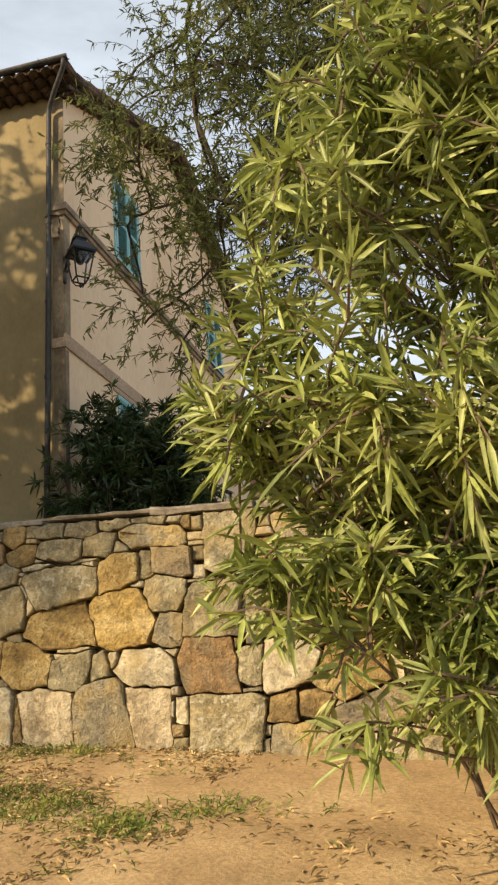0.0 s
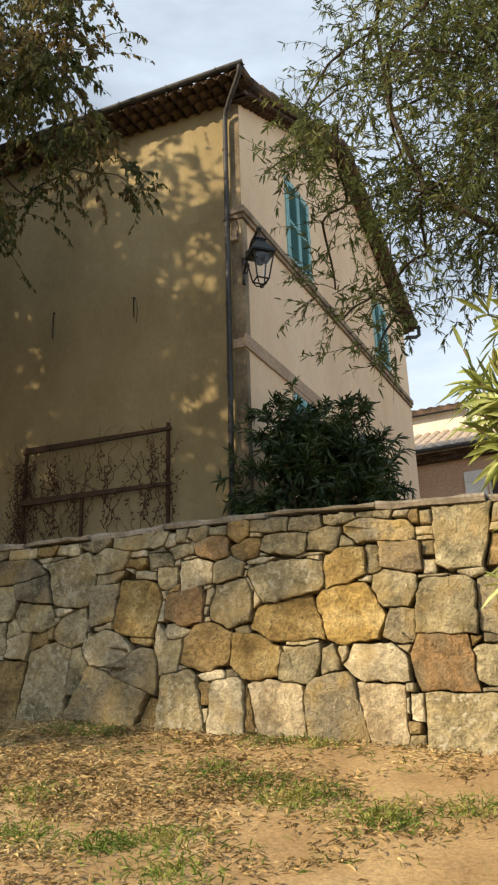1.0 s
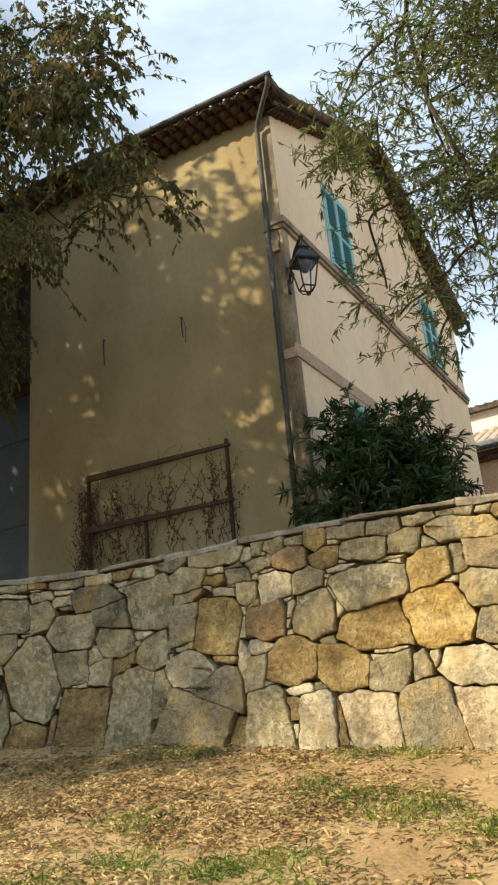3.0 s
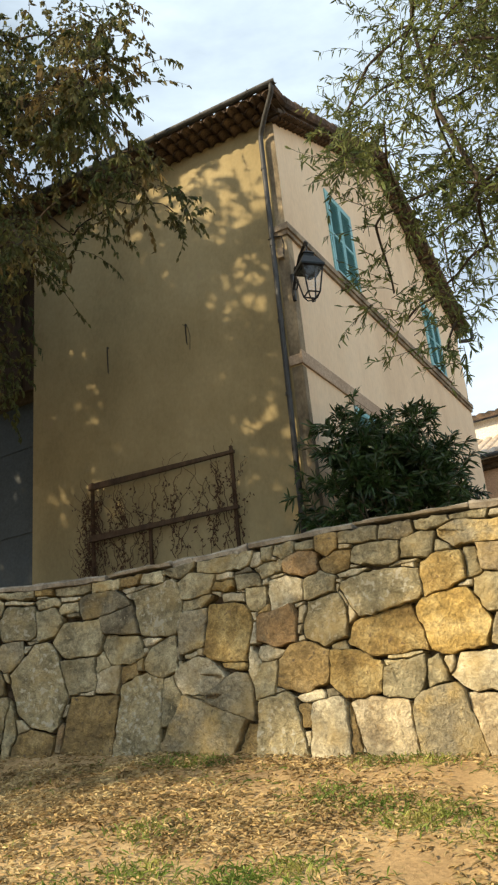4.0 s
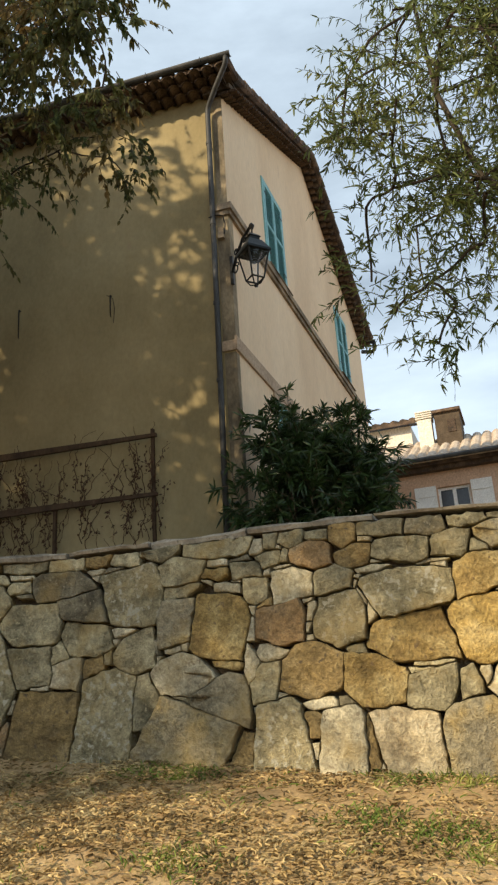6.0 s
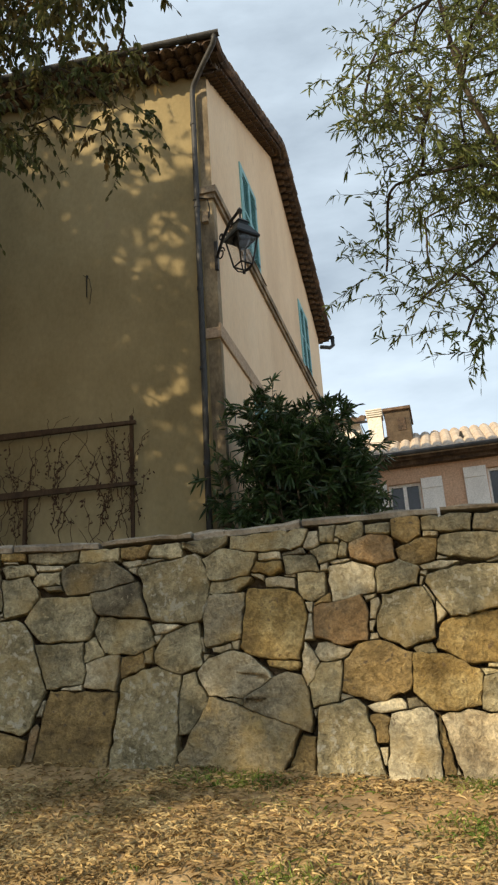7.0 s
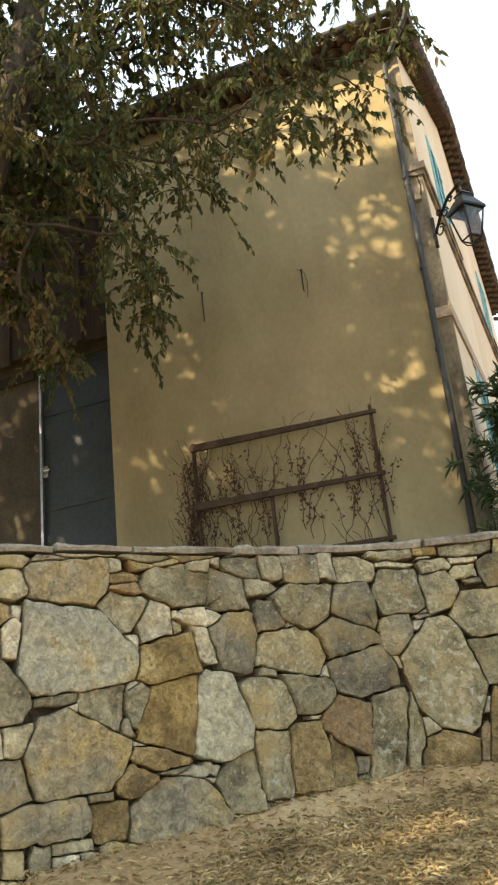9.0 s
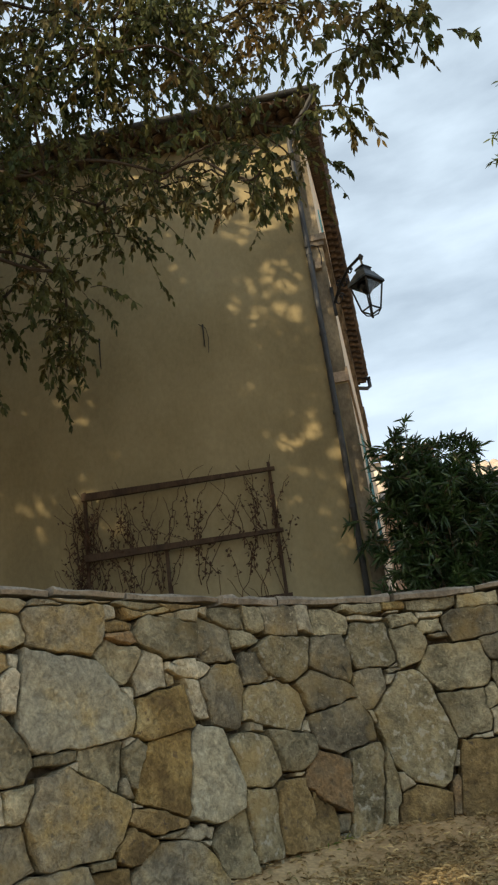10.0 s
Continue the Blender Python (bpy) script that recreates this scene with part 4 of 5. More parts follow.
for z in (8.45, 7.30, 6.25, 5.30, 4.25):
    s = PS + 0.03 * max(0, (7.0 - z) / 3.8)
    bm = bmesh.new()
    tube(bm, [on_left(s, z, 0.075), on_left(s, z + 0.035, 0.075)], 0.038, 12)
    part("pipe_collar", bm, M_ZINC, pipe)
gut2 = thing("rain_gutter", on_right(LEN_R + 0.5, 9.2, 0.3), "end of a zinc gutter at the far eave of the house", "gutter")
bm = bmesh.new()
tube(bm, [on_right(LEN_R + EB + 0.04, EAVE_Z + 0.05, 0.26), on_right(LEN_R + EB + 0.04, EAVE_Z - 0.10, 0.26), on_right(LEN_R + EB, EAVE_Z - 0.16, 0.20), on_right(LEN_R + 0.1, EAVE_Z - 0.17, 0.02)], 0.04, 8)
part("elbow", bm, M_ZINC, gut2, smooth=True)
bm = bmesh.new()
channel(bm, on_right(LEN_R + EB + 0.045, EAVE_Z + 0.10, 0.30), on_right(LEN_R + EB + 0.045, EAVE_Z + 0.10, -3.5), 0.05)
part("channel", bm, M_ZINC, gut2)

# ---- lantern on the corner ----
LX = Vector((-3.69, 7.385))
lantern = thing("wall_lantern", (LX.x, LX.y, 6.2), "black iron street lantern on a scrolled corner bracket", "lantern")
toC = Vector((HC.x - LX.x, HC.y - LX.y, 0)).normalized()
lc = Vector((LX.x, LX.y, 0))
sq = [Vector((math.cos(a), math.sin(a), 0)) for a in (math.atan2(toC.y, toC.x) + math.pi / 4 + math.pi / 2 * k for k in range(4))]
Z_BOT, Z_LOW, Z_ROOF, Z_MID, Z_CAP = 6.18, 6.27, 6.60, 6.735, 6.81
R_LOW, R_ROOF, R_MID = 0.10, 0.185, 0.105
bm = bmesh.new()
for k in range(4):
    a, b = sq[k], sq[(k + 1) % 4]
    tube(bm, [lc + a * R_LOW + Vector((0, 0, Z_LOW)), lc + a * R_ROOF * 0.94 + Vector((0, 0, Z_ROOF))], 0.010, 5)
    for rr, zz in ((R_LOW, Z_LOW), (R_ROOF * 0.94, Z_ROOF - 0.01)):
        tube(bm, [lc + a * rr + Vector((0, 0, zz)), lc + b * rr + Vector((0, 0, zz))], 0.010, 5)
    tube(bm, [lc + a * R_LOW + Vector((0, 0, Z_LOW)), lc + a * R_LOW * 0.6 + Vector((0, 0, Z_BOT + 0.03)), lc + Vector((0, 0, Z_BOT + 0.015))], 0.008, 5)
tube(bm, [lc + Vector((0, 0, Z_BOT - 0.01)), lc + Vector((0, 0, Z_BOT + 0.01)), lc + Vector((0, 0, Z_BOT + 0.04))], [0.006, 0.018, 0.006], 8)
part("cage", bm, M_IRON, lantern)
bm = bmesh.new()
prev = None
for rr, zz in ((R_ROOF * 1.08, Z_ROOF - 0.012), (R_ROOF * 1.08, Z_ROOF + 0.012), (R_MID, Z_MID), (R_MID * 0.8, Z_MID + 0.004), (R_MID * 0.78, Z_MID + 0.045), (R_MID * 0.95, Z_MID + 0.05), (R_MID * 0.7, Z_CAP), (0.03, Z_CAP + 0.03)):
    ring = [bm.verts.new(lc + q * rr + Vector((0, 0, zz))) for q in sq]
    if prev:
        for k in range(4):
            bm.faces.new((prev[k], prev[(k + 1) % 4], ring[(k + 1) % 4], ring[k]))
    else:
        bm.faces.new(ring[::-1])
    prev = ring
bm.faces.new(prev)
part("roof_cap", bm, M_LANTERN_TOP, lantern, "dark green sheet metal hood")
bm = bmesh.new()
tube(bm, [lc + Vector((0, 0, Z_ROOF - 0.015)), lc + Vector((0, 0, Z_ROOF - 0.12))], [0.10, 0.035], 12)
part("lamp_holder", bm, M_IRON, lantern, "dark lamp holder under the hood", smooth=True)
bm = bmesh.new()
for k in range(4):
    a, b = sq[k], sq[(k + 1) % 4]
    q = [lc + a * (R_LOW - 0.006) + Vector((0, 0, Z_LOW)), lc + b * (R_LOW - 0.006) + Vector((0, 0, Z_LOW)), lc + b * (R_ROOF * 0.92 - 0.006) + Vector((0, 0, Z_ROOF - 0.012)), lc + a * (R_ROOF * 0.92 - 0.006) + Vector((0, 0, Z_ROOF - 0.012))]
    bm.faces.new([bm.verts.new(p) for p in q])
panes = part("glass_panes", bm, M_GLASS, lantern)
panes.visible_shadow = False
bm = bmesh.new()
foot = Vector((HC.x, HC.y, 0)) - toC * 0.02
tube(bm, [foot + Vector((0, 0, 6.50)), foot + Vector((0, 0, 6.86))], 0.026, 4)
armtop = lc + Vector((0, 0, Z_CAP + 0.09))
tube(bm, [foot + Vector((0, 0, 6.64)), foot - toC * 0.14 + Vector((0, 0, 6.80)), foot - toC * 0.30 + Vector((0, 0, 6.92)), armtop + toC * 0.04 + Vector((0, 0, 0.05)), armtop + Vector((0, 0, 0.03))], 0.018, 6)
tube(bm, [lc + Vector((0, 0, Z_CAP + 0.02)), armtop + Vector((0, 0, 0.03))], 0.012, 6)
tube(bm, [armtop + Vector((0, 0, 0.01)), armtop + Vector((0, 0, 0.045)), armtop + Vector((0, 0, 0.08))], [0.02, 0.034, 0.012], 8)
for cx_, cz_, rr in ((0.10, 6.65, 0.075), (0.22, 6.79, 0.055), (0.33, 6.88, 0.035), (0.12, 6.85, 0.04)):
    pts = []
    for i in range(15):
        a = i / 14 * 2 * math.pi * 1.25
        r2 = rr * (1 - 0.55 * i / 14)
        pts.append(foot - toC * (cx_ + r2 * math.cos(a)) + Vector((0, 0, cz_ + r2 * math.sin(a))))
    tube(bm, pts, 0.009, 5)
part("bracket", bm, M_IRON, lantern, "scrolled black iron bracket")
box_ = thing("junction_box", on_left(0.10, 7.2, 0.05), "small rusty junction box with a bent cable on the corner", "junction box")
bm = bmesh.new()
slab(bm, on_left, 0.05, 0.12, 7.12, 7.26, 0.006, 0.06)
part("case", bm, M_BAND, box_)
bm = bmesh.new()
tube(bm, [on_left(0.20, 7.38, 0.12), on_left(0.12, 7.42, 0.08), on_left(0.05, 7.42, 0.05), on_left(0.03, 7.30, 0.04), on_left(0.04, 7.18, 0.05), on_left(0.08, 7.14, 0.04)], 0.008, 5)
part("cable", bm, M_IRON, box_)
for s, z0, z1 in ((2.70, 6.36, 6.74), (1.49, 6.40, 6.68)):
    hk = thing("wall_hook", on_left(s, z0, 0.0), "rusty iron wall anchor with a stain below it", "wall anchor", "wall anchors")
    bm = bmesh.new()
    tube(bm, [on_left(s, z1, 0.0), on_left(s, z1, 0.03), on_left(s, z1 - 0.05, 0.035), on_left(s + 0.004, z0 + 0.02, 0.02), on_left(s, z0, 0.008)], [0.008, 0.009, 0.008, 0.006, 0.003], 6)
    if s < 2:
        tube(bm, [on_left(s + 0.05, z1 + 0.02, 0.02), on_left(s - 0.03, z1 - 0.05, 0.03), on_left(s - 0.05, z0 + 0.1, 0.02), on_left(s - 0.03, z0 - 0.08, 0.01)], 0.0035, 5)
    part("iron", bm, M_IRON, hk)

# ---- trellis with a dry creeper ----
trellis = thing("trellis", on_left(2.0, 3.2, 0.1), "dark wooden wall trellis overgrown with a bare creeper", "trellis")
for s in (0.97, 2.12, 2.95):
    bm = bmesh.new()
    top_z = 4.88 if s != 2.12 else 4.20
    slab(bm, on_left, s - 0.016, s + 0.016, 2.9, top_z, 0.06, 0.10)
    part("post", bm, M_WOOD, trellis)
for z in (4.79, 4.13, 3.47):
    bm = bmesh.new()
    slab(bm, on_left, 0.91, 2.97, z - 0.018, z + 0.018, 0.101, 0.14, 0.0, 0.045)
    part("rail", bm, M_WOOD, trellis)
creeper = thing("creeper", on_left(2.5, 3.2, 0.12), "leafless brown creeper clinging to the trellis", "climbing plant")
rng = np.random.default_rng(11)
bm = bmesh.new()
v_at, v_way = [], []
for i in range(120):
    s = float(rng.choice([3.02, 2.95, 2.85, 2.7, 2.55, 2.4, 2.9, 1.3, 1.15, 1.02, 2.2, 1.75])) + rng.normal() * 0.07
    z = rng.uniform(3.0, 4.35)
    pts = []
    ds = rng.normal() * 0.012
    length = int(rng.integers(8, 20))
    leafy = rng.random() < 0.62
    for j in range(length):
        pts.append(on_left(s, z, 0.10 + 0.035 * math.sin(j * 1.7 + i)))
        ds += rng.normal() * 0.011
        s += ds * 0.7
        z += rng.uniform(0.03, 0.075)
        if z > 4.98 or s > 3.3 or s < 0.75:
            break
        for _ in range(2 if leafy and 3.8 < z < 4.75 else 0):
            v_at.append(pts[-1] + Vector(rng.normal(size=3)) * 0.02)
            v_way.append((rng.normal(), -0.4, rng.normal() - 0.5))
    if len(pts) > 2:
        tube(bm, pts, [0.0052 - 0.003 * k / len(pts) for k in range(len(pts))], 4, cap=False)
tagged(part("stem", bm, M_VINE, creeper), kind="stuff")
part("dry_leaves", leaf_mesh("dry_leaves", v_at, v_way, 0.040, 0.023, rng), M_VINE, creeper)

# ---- lean-to with a metal door beside the house ----
shed = thing("lean_to", (-10.5, 8.4, 2.4), "brown lean-to beside the house with a slate-blue metal door, deep shade toned into its colours", "outbuilding")
SY = 7.98
bm = bmesh.new()
box(bm, -16.0, -9.38, SY, SY + 0.3, 2.2, 9.3)
box(bm, -9.38, -8.15, SY, SY + 0.3, 6.66, 9.3)
part("wall", bm, M_SHED, shed)
bm = bmesh.new()
box(bm, -9.37, -8.20, SY + 0.04, SY + 0.09, 2.6, 6.65)
door = part("door", bm, M_DOOR, shed, "tall slate-blue sheet metal door, darkened for the shade")
for z in (3.3, 4.68, 5.95):
    bm = bmesh.new()
    box(bm, -9.36, -8.20, SY + 0.028, SY + 0.041, z, z + 0.03)
    part("door_rib", bm, M_DOOR, door)
bm = bmesh.new()
box(bm, -9.405, -9.372, SY - 0.012, SY + 0.03, 2.6, 6.62)
part("door_edge", bm, M_STEEL, door, "bright worn steel edge strip")
bm = bmesh.new()
tube(bm, [(-9.33, SY + 0.04, 5.2), (-9.33, SY - 0.03, 5.2), (-9.24, SY - 0.04, 5.2)], 0.014, 6)
box(bm, -9.40, -9.31, SY + 0.02, SY + 0.03, 5.13, 5.28)
part("door_handle", bm, M_STEEL, door)
k = 0
x = -16.0
while x < -8.2:
    bm = bmesh.new()
    w = 0.17 + 0.05 * ((k * 7) % 5) / 5
    box(bm, x, min(x + w - 0.008, -8.2), SY - 0.16 - 0.012 * (k % 3), SY - 0.10, 6.72 + 0.02 * ((k * 3) % 4), 9.28)
    part("plank", bm, M_BARN, shed)
    x += w
    k += 1
bm = bmesh.new()
box(bm, -16.0, -9.45, SY - 0.05, SY, 6.50, 6.62)
part("beam", bm, M_BARN, shed)

# ---- terrace ground behind the wall ----
bm = bmesh.new()
tx = list(np.arange(-5, 9.01, 0.25))
rows = []
for u in tx:
    a = wall_at(u, -0.30)
    far = Vector((max(-30.0, min(24.0, a.x * 2.2)), 34.0)) if u < 6 else Vector((-34.0, 34.0 - (u - 6) * 10))
    line = []
    for f in (0, 0.06, 0.14, 0.25, 0.5, 1.0):
        p = a.lerp(far, f)
        rise = min(1.0, max(0.0, (p - a).length / 4.2))
        line.append(bm.verts.new((p.x, p.y, wall_top(u) - 0.07 + 0.65 * rise)))
    rows.append(line)
for a, b in zip(rows, rows[1:]):
    for k in range(5):
        bm.faces.new((a[k], a[k + 1], b[k + 1], b[k]))
terrace = tagged(part("terrace_ground", bm, M_TERRACE, smooth=True), "earth terrace behind the stone wall", "ground", kind="structure")

# ---- railing by the bush ----
rail = thing("railing", (-2.5, 8.9, 3.0), "low dark iron railing behind the oleander", "railing")
bm = bmesh.new()
tube(bm, [(-3.1, 8.9, 4.24), (-2.88, 8.9, 4.17), (-2.56, 8.9, 3.98)], 0.018, 6)
part("handrail", bm, M_IRON, rail)
for i in range(6):
    bm = bmesh.new()
    tube(bm, [(-3.05 + 0.095 * i, 8.9, 3.0), (-3.05 + 0.095 * i, 8.9, 4.22 - 0.052 * i)], 0.010, 5)
    part("baluster", bm, M_IRON, rail)

# ---- neighbouring house, further back ----
nb = thing("neighbour_house", (-2.0, 20.0, 3.0), "salmon rendered neighbouring house with white shutters and tiled roof", "house")
NY = 18.0
bm = bmesh.new()
nwin = [(-3.10, -2.40, 5.75, 6.72), (-0.95, -0.30, 5.75, 6.85)]
xs = [-5.2, -3.10, -2.40, -0.95, -0.30, 9.0]
for a, b in zip(xs, xs[1:]):
    hole = [w for w in nwin if w[0] - 0.01 < 0.5 * (a + b) < w[1] + 0.01]
    if hole:
        box(bm, a, b, NY, NY + 0.3, 2.5, hole[0][2])
        box(bm, a, b, NY, NY + 0.3, hole[0][3], 7.25)
    else:
        box(bm, a, b, NY, NY + 0.3, 2.5, 7.25)
part("wall", bm, M_NB_PINK, nb)
for a, b, c, d in nwin:
    bm = bmesh.new()
    for q in ((a, a + 0.05, c, d), (b - 0.05, b, c, d), (a + 0.05, b - 0.05, d - 0.06, d), (a + 0.05, b - 0.05, c, c + 0.05), (0.5 * (a + b) - 0.04, 0.5 * (a + b) + 0.04, c + 0.05, d - 0.06)):
        box(bm, q[0], q[1], NY + 0.08, NY + 0.14, q[2], q[3])
    wn_ = part("window", bm, M_WHITE, nb, "window with white frame")
    bm = bmesh.new()
    box(bm, a, b, NY + 0.115, NY + 0.125, c, d)
    part("pane", bm, M_NB_DARK, wn_)
for x0, x1, z0, z1 in ((-2.38, -1.92, 5.75, 6.78), (-3.60, -3.13, 5.75, 6.76), (-1.45, -0.97, 5.75, 6.90)):
    bm = bmesh.new()
    box(bm, x0, x1, NY - 0.05, NY - 0.012, z0, z1)
    for zz in (z0 + 0.2, z1 - 0.24):
        box(bm, x0 + 0.02, x1 - 0.02, NY - 0.072, NY - 0.05, zz, zz + 0.07)
    hexa(bm, [(x0 + 0.04, NY - 0.072, z0 + 0.28), (x0 + 0.10, NY - 0.072, z0 + 0.28), (x0 + 0.10, NY - 0.05, z0 + 0.28), (x0 + 0.04, NY - 0.05, z0 + 0.28),
              (x1 - 0.10, NY - 0.072, z1 - 0.25), (x1 - 0.04, NY - 0.072, z1 - 0.25), (x1 - 0.04, NY - 0.05, z1 - 0.25), (x1 - 0.10, NY - 0.05, z1 - 0.25)])
    sh = part("shutter", bm, M_WHITE, nb, "white plank shutter with a brace")
    bm = bmesh.new()
    box(bm, x0 + 0.03, x0 + 0.15, NY - 0.08, NY - 0.072, z0 + 0.22, z0 + 0.25)
    part("hinge", bm, M_IRON, sh)


def tiled_slope(bm, x0, x1, y0, z0, y1, z1, pitch_=0.24):
    """A slope of barrel tiles with a wavy lower edge."""
    prof = []
    x_ = x0
    while x_ < x1:
        for f, hh in ((0.0, 0.0), (0.2, 0.06), (0.5, 0.085), (0.8, 0.06)):
            prof.append((x_ + f * pitch_, hh))
        x_ += pitch_
    top = [[bm.verts.new((px, y0 + (y1 - y0) * f, z0 + (z1 - z0) * f + ph)) for px, ph in prof] for f in (0, 0.5, 1)]
    for a_, b_ in zip(top, top[1:]):
        for i_ in range(len(a_) - 1):
            bm.faces.new((a_[i_], a_[i_ + 1], b_[i_ + 1], b_[i_]))
    e = [bm.verts.new((px, y0, z0 - 0.08)) for px in (x0, prof[-1][0])]
    g = [bm.verts.new((px, y1, z1 - 0.08)) for px in (x0, prof[-1][0])]
    bm.faces.new([e[0], *top[0], e[1]])
    bm.faces.new((e[0], e[1], g[1], g[0]))
    bm.faces.new([top[0][0], e[0], g[0], top[2][0], top[1][0]])


bm = bmesh.new()
tiled_slope(bm, -5.4, 9.0, NY - 0.4, 7.30, NY + 2.2, 8.55)
nroof = part("roof", bm, M_TILE_PALE, nb, "barrel-tile roof with bright sunlight toned into its colour")
for vx in (-1.35, -0.35):
    bm = bmesh.new()
    vy, vz = NY + 0.55, 7.78
    hexa(bm, [(vx - 0.08, vy, vz - 0.1), (vx + 0.08, vy, vz - 0.1), (vx + 0.08, vy + 0.22, vz), (vx - 0.08, vy + 0.22, vz), (vx - 0.02, vy, vz + 0.17), (vx + 0.02, vy, vz + 0.17), (vx + 0.02, vy + 0.22, vz + 0.19), (vx - 0.02, vy + 0.22, vz + 0.19)])
    part("roof_vent", bm, M_IRON, nroof)
bm = bmesh.new()
box(bm, -5.3, 9.0, NY - 0.18, NY, 7.08, 7.17)
box(bm, -5.3, 9.0, NY - 0.32, NY, 7.17, 7.25)
part("cornice", bm, M_GENOISE, nb)
bm = bmesh.new()
tube(bm, [(-5.4, NY - 0.46, 7.28), (9.0, NY - 0.46, 7.28)], 0.05, 8)
part("gutter", bm, M_ZINC, nb)
bm = bmesh.new()
box(bm, -8.0, -3.75, NY + 2.2, NY + 6, 6.5, 9.10)
part("upper_wall", bm, M_NB_WHITE, nb, "whitewashed upper wall in the sun")
bm = bmesh.new()
tiled_slope(bm, -8.1, -3.6, NY + 1.95, 9.14, NY + 4.2, 9.9)
part("upper_roof", bm, M_TILE, nb)
bm = bmesh.new()
box(bm, -3.48, -3.14, NY + 1.3, NY + 1.65, 7.6, 8.86)
chim = part("chimney", bm, M_NB_WHITE, nb, "white rendered chimney with a slatted cap")
bm = bmesh.new()
for i in range(4):
    box(bm, -3.51, -3.11, NY + 1.27, NY + 1.68, 8.88 + 0.055 * i, 8.91 + 0.055 * i)
box(bm, -3.42, -3.20, NY + 1.37, NY + 1.58, 8.86, 9.08)
part("chimney_cap", bm, M_NB_WHITE, chim)
bm = bmesh.new()
box(bm, -3.05, -2.45, NY + 1.2, NY + 2.3, 7.6, 8.92)
dorm = part("dormer", bm, M_GEN_MORTAR, nb, "small brown rendered dormer box on the roof")
bm = bmesh.new()
box(bm, -2.76, -2.57, NY + 1.18, NY + 1.199, 8.40, 8.72)
part("dormer_opening", bm, M_TILE, dorm)
bm = bmesh.new()
box(bm, -3.09, -2.41, NY + 1.12, NY + 2.4, 8.925, 8.99)
part("dormer_roof", bm, M_TILE, dorm)

# ---- plants ----


def bough(bm, a, b, r0, r1, rng_, sag=0.0, wob=0.06, steps=7):
    """A curved, tapering limb from a to b; returns its points."""
    a, b = Vector(a), Vector(b)
    L = (b - a).length
    pts = []
    w = [Vector(rng_.normal(size=3)) * (wob * L) for _ in range(2)]
    for i in range(steps + 1):
        f = i / steps
        bend = math.sin(math.pi * f)
        pts.append(a.lerp(b, f) + Vector((0, 0, 1)) * sag * L * bend + w[0] * bend * 0.6 + w[1] * math.sin(2 * math.pi * f) * 0.4)
    tube(bm, pts, [r0 + (r1 - r0) * (i / steps) ** 0.8 for i in range(steps + 1)], 6 if r0 < 0.05 else 9, cap=False)
    return pts


def twig_spray(bm, tip_at, count, reach, leaf_per, rng_, at, way, hang, spread, r=0.006, leaf_hang=None):
    """Thin twigs round a place, with leaves along them."""
    c = Vector(tip_at)
    for _ in range(count):
        d = Vector(rng_.normal(size=3))
        d.z = d.z * 0.6
        d.normalize()
        L = reach * rng_.uniform(0.5, 1.1)
        p, pts = c + Vector(rng_.normal(size=3)) * reach * 0.22, []
        steps = 6
        for i in range(steps + 1):
            pts.append(p.copy())
            d = (d + Vector((0, 0, -hang)) * 0.35 + Vector(rng_.normal(size=3)) * 0.16).normalized()
            p = p + d * L / steps
        tube(bm, pts, [r * (1 - 0.7 * i / steps) for i in range(steps + 1)], 4, cap=False)
        for j in range(leaf_per):
            f = rng_.uniform(0.1, 1.0) * steps
            i = min(int(f), steps - 1)
            q = pts[i].lerp(pts[i + 1], f - i)
            out = (pts[i + 1] - pts[i]).normalized() + Vector(rng_.normal(size=3)) * spread + Vector((0, 0, -(hang * 0.8 if leaf_hang is None else leaf_hang)))
            at.append(q)
            way.append(out)


def branch_net(bm, trunk, clumps_, rng_, thick):
    """Limbs from clump to clump, outwards from the trunk."""
    trunk = [Vector(q) for q in trunk]
    nodes = [(q, 0.0) for q in trunk]
    todo = sorted((min((Vector(c[:3]) - q).length for q in trunk), tuple(c[:3])) for c in clumps_)
    for _, c in todo:
        c = Vector(c)
        near, depth = min(nodes, key=lambda q: (q[0] - c).length + 0.25 * q[1])
        d = depth + (near - c).length
        bough(bm, near, c, max(0.007, thick * (1 - depth / 5.5)), max(0.005, thick * (1 - d / 5.5) * 0.85), rng_, 0.06, 0.07)
        nodes.append((c, d))


